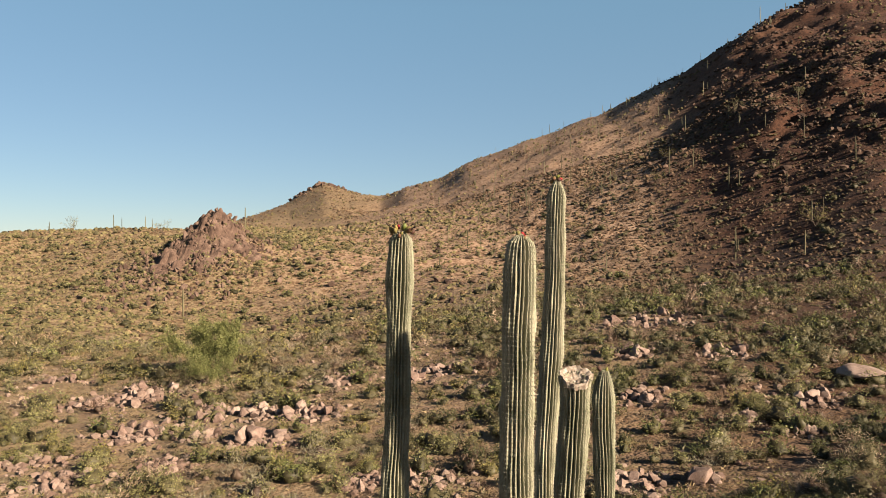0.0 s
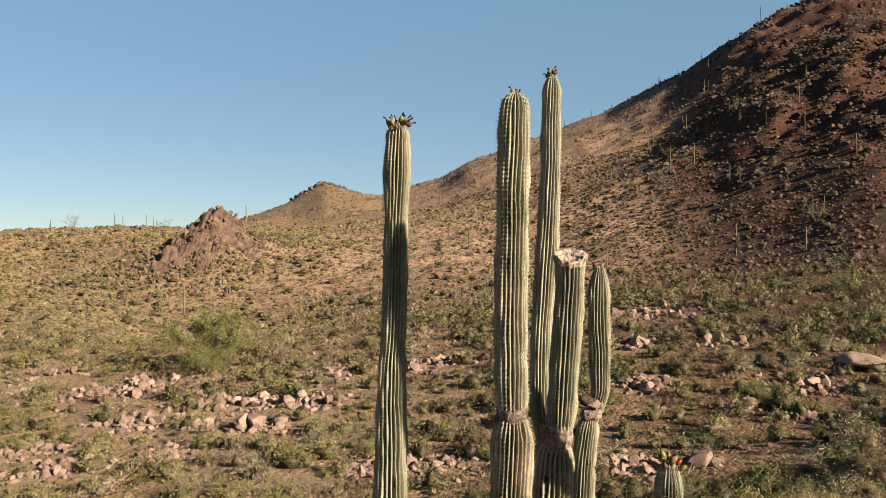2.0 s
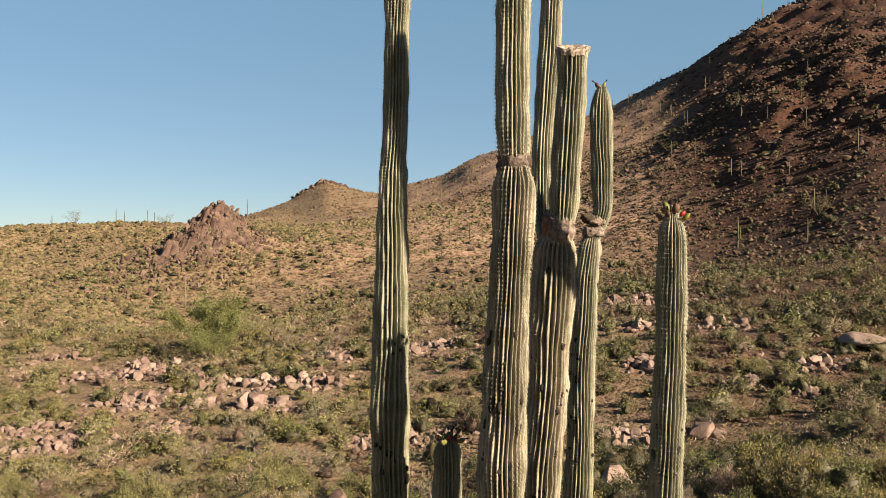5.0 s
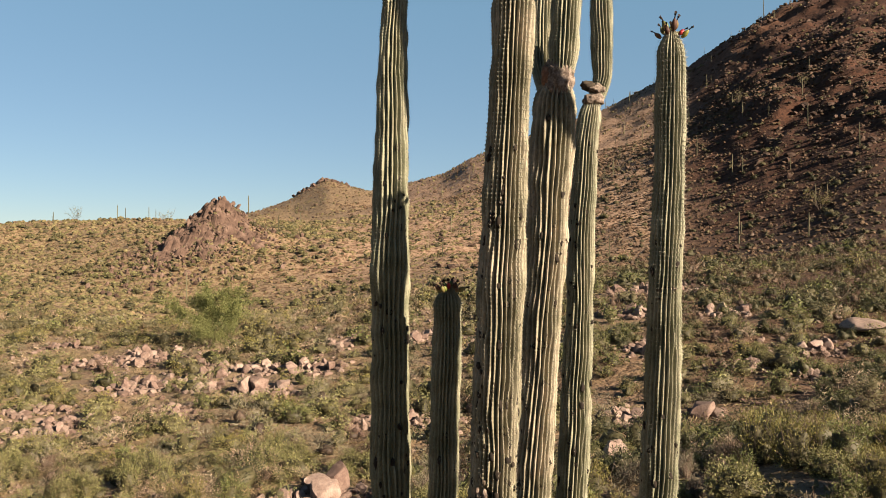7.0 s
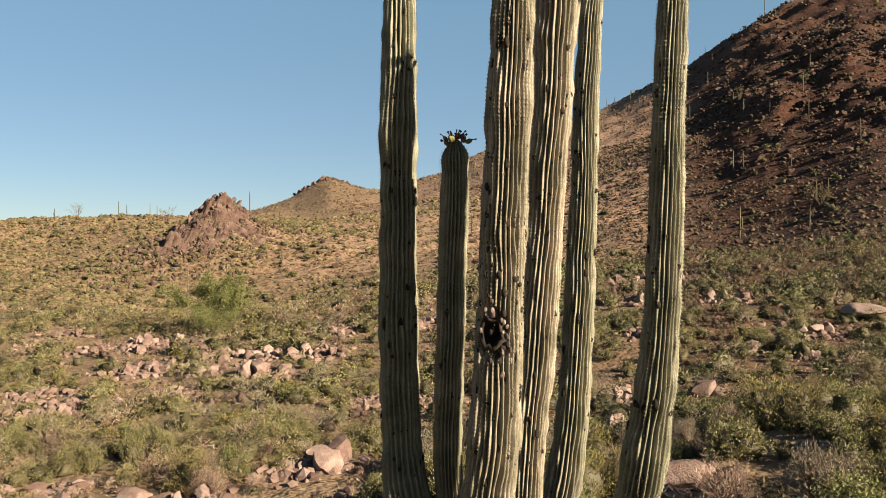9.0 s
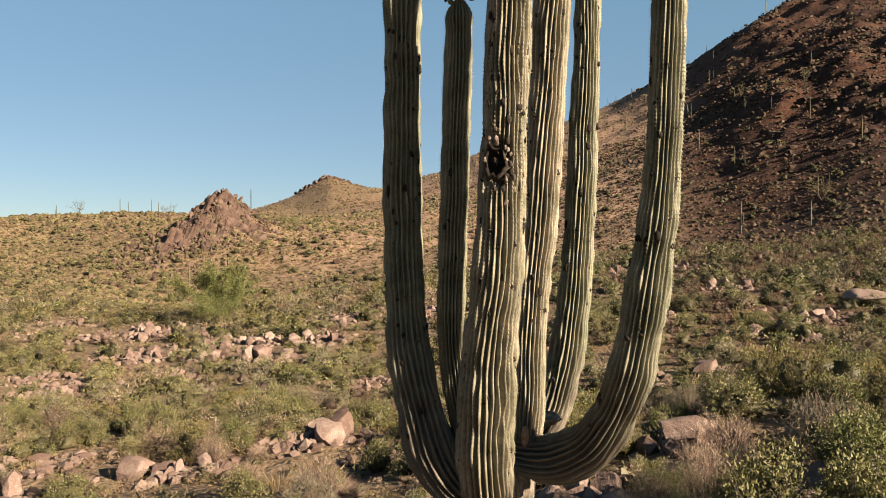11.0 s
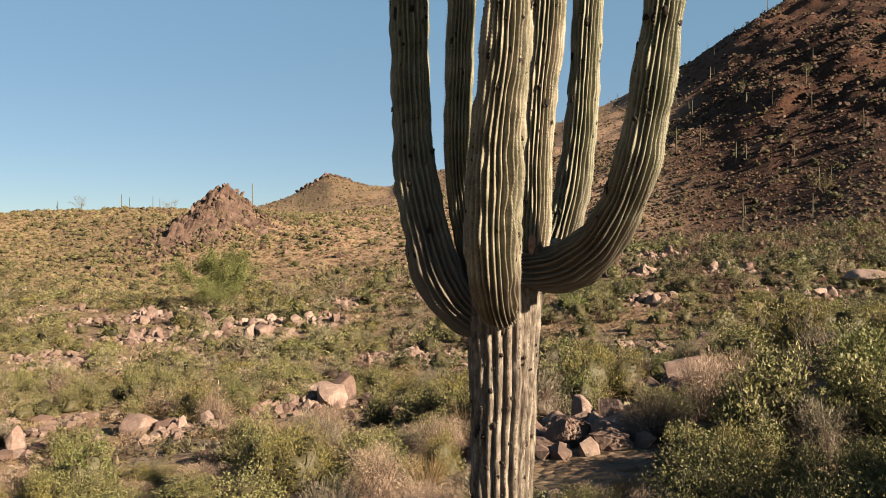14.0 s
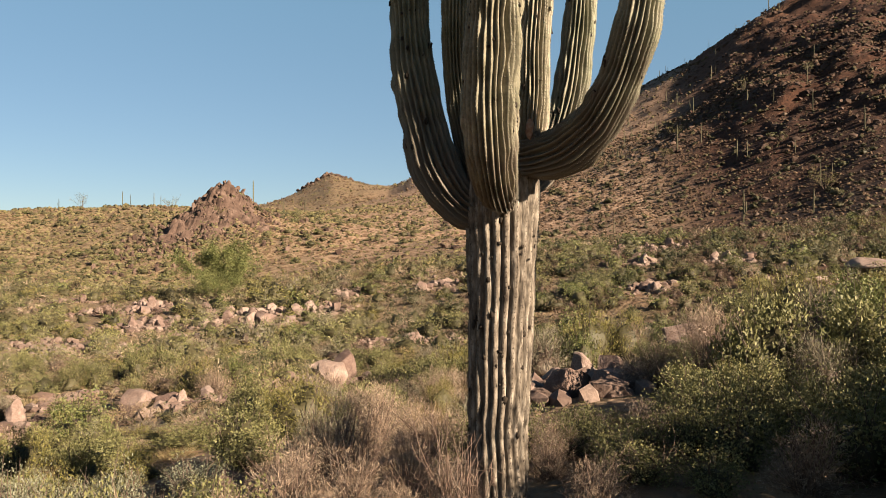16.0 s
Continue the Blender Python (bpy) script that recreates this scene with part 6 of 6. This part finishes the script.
# ---- distant saguaros ----
def far_saguaro_mesh(seed, arms):
    rng = np.random.default_rng(seed)
    out = []

    def ribbed_tube(line, rad):
        line, rad = np.asarray(line, float), np.asarray(rad, float)
        v, q = tube(line, rad, 16)
        n = len(line)
        v = v.reshape(n, 16, 3)
        v[:, ::2] += (line[:, None] - v[:, ::2]) * 0.18
        v = v.reshape(-1, 3)
        v = np.concatenate([v, line[-1:] + [[0, 0, 0.012]]])
        j = np.arange(0, 16, 2)
        cap = np.stack([(n - 1) * 16 + j, (n - 1) * 16 + j + 1, (n - 1) * 16 + (j + 2) % 16, np.full(8, n * 16)], -1)
        return v, np.concatenate([q, cap])
    t = np.linspace(0, 1, 9)
    lean = rng.normal(size=2) * 0.015
    out.append(("stem", *ribbed_tube(np.stack([lean[0] * t, lean[1] * t, t], 1), 0.034 * np.array([0.85, 0.95, 1, 1.02, 1, 0.98, 0.92, 0.8, 0.3]))))
    for i in range(arms):
        az, z0 = rng.random() * 6.28, rng.uniform(0.3, 0.55)
        hgt = rng.uniform(0.15, 0.35)
        d = np.array([math.cos(az), math.sin(az), 0])
        pts = [d * 0.02 + [0, 0, z0], d * 0.08 + [0, 0, z0 + 0.0], d * 0.115 + [0, 0, z0 + 0.05]] + [d * 0.12 + [0, 0, z0 + 0.05 + hgt * k] for k in (0.3, 0.6, 0.9, 1.0)]
        out.append(("arm", *ribbed_tube(pts, 0.024 * np.array([0.9, 1, 1, 1, 1, 0.85, 0.3]))))
    return [(n, mesh_of(n, v, q, M_FAR_SKIN)) for n, v, q in out]


SAG_MASTERS = []
SAG_SPECIES = [far_saguaro_mesh(900 + i, a) for i, a in enumerate((0, 0, 1, 2, 3))]


def far_saguaro(x, y, h, which):
    m = Matrix.Translation(spot(x, y, 0.15)) @ pose(0, 0, 0, 0, 0, (x * 37) % 360) @ Matrix.Diagonal((0.68 * h, 0.68 * h, h, 1))
    if which not in SAG_BUILT:
        ob = thing("saguaro", (0, 0, 0), "distant single-stemmed saguaro on the slope" if which < 2 else "distant saguaro with upturned arms on the slope", "cactus", "distant saguaros")
        for n, me in SAG_SPECIES[which]:
            part(n, me, ob)
        SAG_BUILT[which] = ob
        ob.matrix_basis = m
    else:
        copy_thing(SAG_BUILT[which], Matrix.Identity(4)).matrix_basis = m


SAG_BUILT = {}
SAGUAROS = [(66.4, 225, 8.0), (93.5, 296, 6.5), (113, 333, 6.0), (92.3, 248, 5.6), (89.5, 232, 4.6), (91.1, 217, 3.8), (103.8, 224, 6.0), (96, 204, 5.9), (93.6, 174, 5.6), (73, 196, 5.6), (74.1, 192, 4.8), (81.1, 181, 3.2),
            (54.5, 143, 6.2), (61.1, 129.5, 4.4), (72.6, 151, 4.6), (75.7, 152.6, 3.2), (-50.8, 150, 6.0), (1.4, 213, 5.4), (-4.4, 188, 4.0), (-0.8, 182, 3.9), (7.3, 130, 3.0), (6.6, 204, 5.2), (9.9, 204, 4.2), (15.4, 207, 4.2), (33.2, 156, 4.2)]
SAGUAROS2 = [(44.8, 269, 6.8), (53.9, 283, 5.2), (47.7, 231, 4.4), (51.6, 237, 5.4), (71.3, 265, 5.8), (67.2, 228, 6.8), (92.5, 293, 6.0), (-118, 230, 4.4), (-100, 233, 5.0), (-97.5, 233, 4.2), (-90, 232, 4.4), (-87.5, 231, 4.0), (-51.0, 198, 6.0),
             (-47, 215, 5.2), (-43, 226, 4.6), (97, 329, 5.6), (80, 313, 5.8), (77, 332, 5.6), (73, 361, 5.4), (57.5, 346, 5.6), (46.7, 360, 5.8), (41.6, 387, 5.4), (164.5, 398, 9.0), (100, 262, 5.5), (118, 250, 5)]
for i, (x, y, h) in enumerate(SAGUAROS + SAGUAROS2):
    far_saguaro(x, y, h, (i * 3 + i // 5) % 5 if i % 4 == 0 else i % 2)
sag = np.random.default_rng(31)
sx, sy = plan_points(sag, 900, 215, 500, 0.55)
sa, sz = sx / sy, height(sx, sy)
keep = (sag.random(900) < 0.55 * np.clip((sa + 0.02) / 0.12, 0.02, 1) * np.clip((0.46 - sa) / 0.15, 0.1, 1) * np.clip(0.5 + 1.2 * fractal(sx / 50, sy / 50, 0, 2, 71), 0.1, 1.4)) & (sz > 14)
for i, (x, y) in enumerate(zip(sx[keep], sy[keep])):
    far_saguaro(float(x), float(y), 3.4 + 2.8 * float(sag.random()), i % 2 if i % 3 else i % 5)


# an unseen saguaro beside the camera's way, added and shaped to shade the tall arm
def shadow_saguaro():
    org = np.array([4.15, 3.0, 0.15])
    ob = thing("saguaro", org, "unseen saguaro added as a shadow caster, with one long raised arm", "cactus")
    for name, rows, sd in (("trunk", [(4.15, 3.0, -0.1, 0.16), (4.15, 3.0, 3.0, 0.17), (4.13, 3.0, 6.0, 0.16), (4.12, 3.0, 8.6, 0.13), (4.12, 3.0, 9.0, 0.05)], 51),
                           ("arm", [(4.10, 2.98, 8.1, 0.08), (3.80, 2.90, 8.12, 0.09), (3.52, 2.84, 8.3, 0.09), (3.35, 2.81, 8.7, 0.085), (3.30, 2.80, 9.3, 0.08), (3.285, 2.80, 10.15, 0.075), (3.28, 2.80, 10.28, 0.04)], 52)):
        v, q, *_ = ribbed(rows, 14, 0.03, sd, True, (), 0.08, 4)
        part(name, mesh_of(name, v - org, q, M_SKIN), ob)


shadow_saguaro()
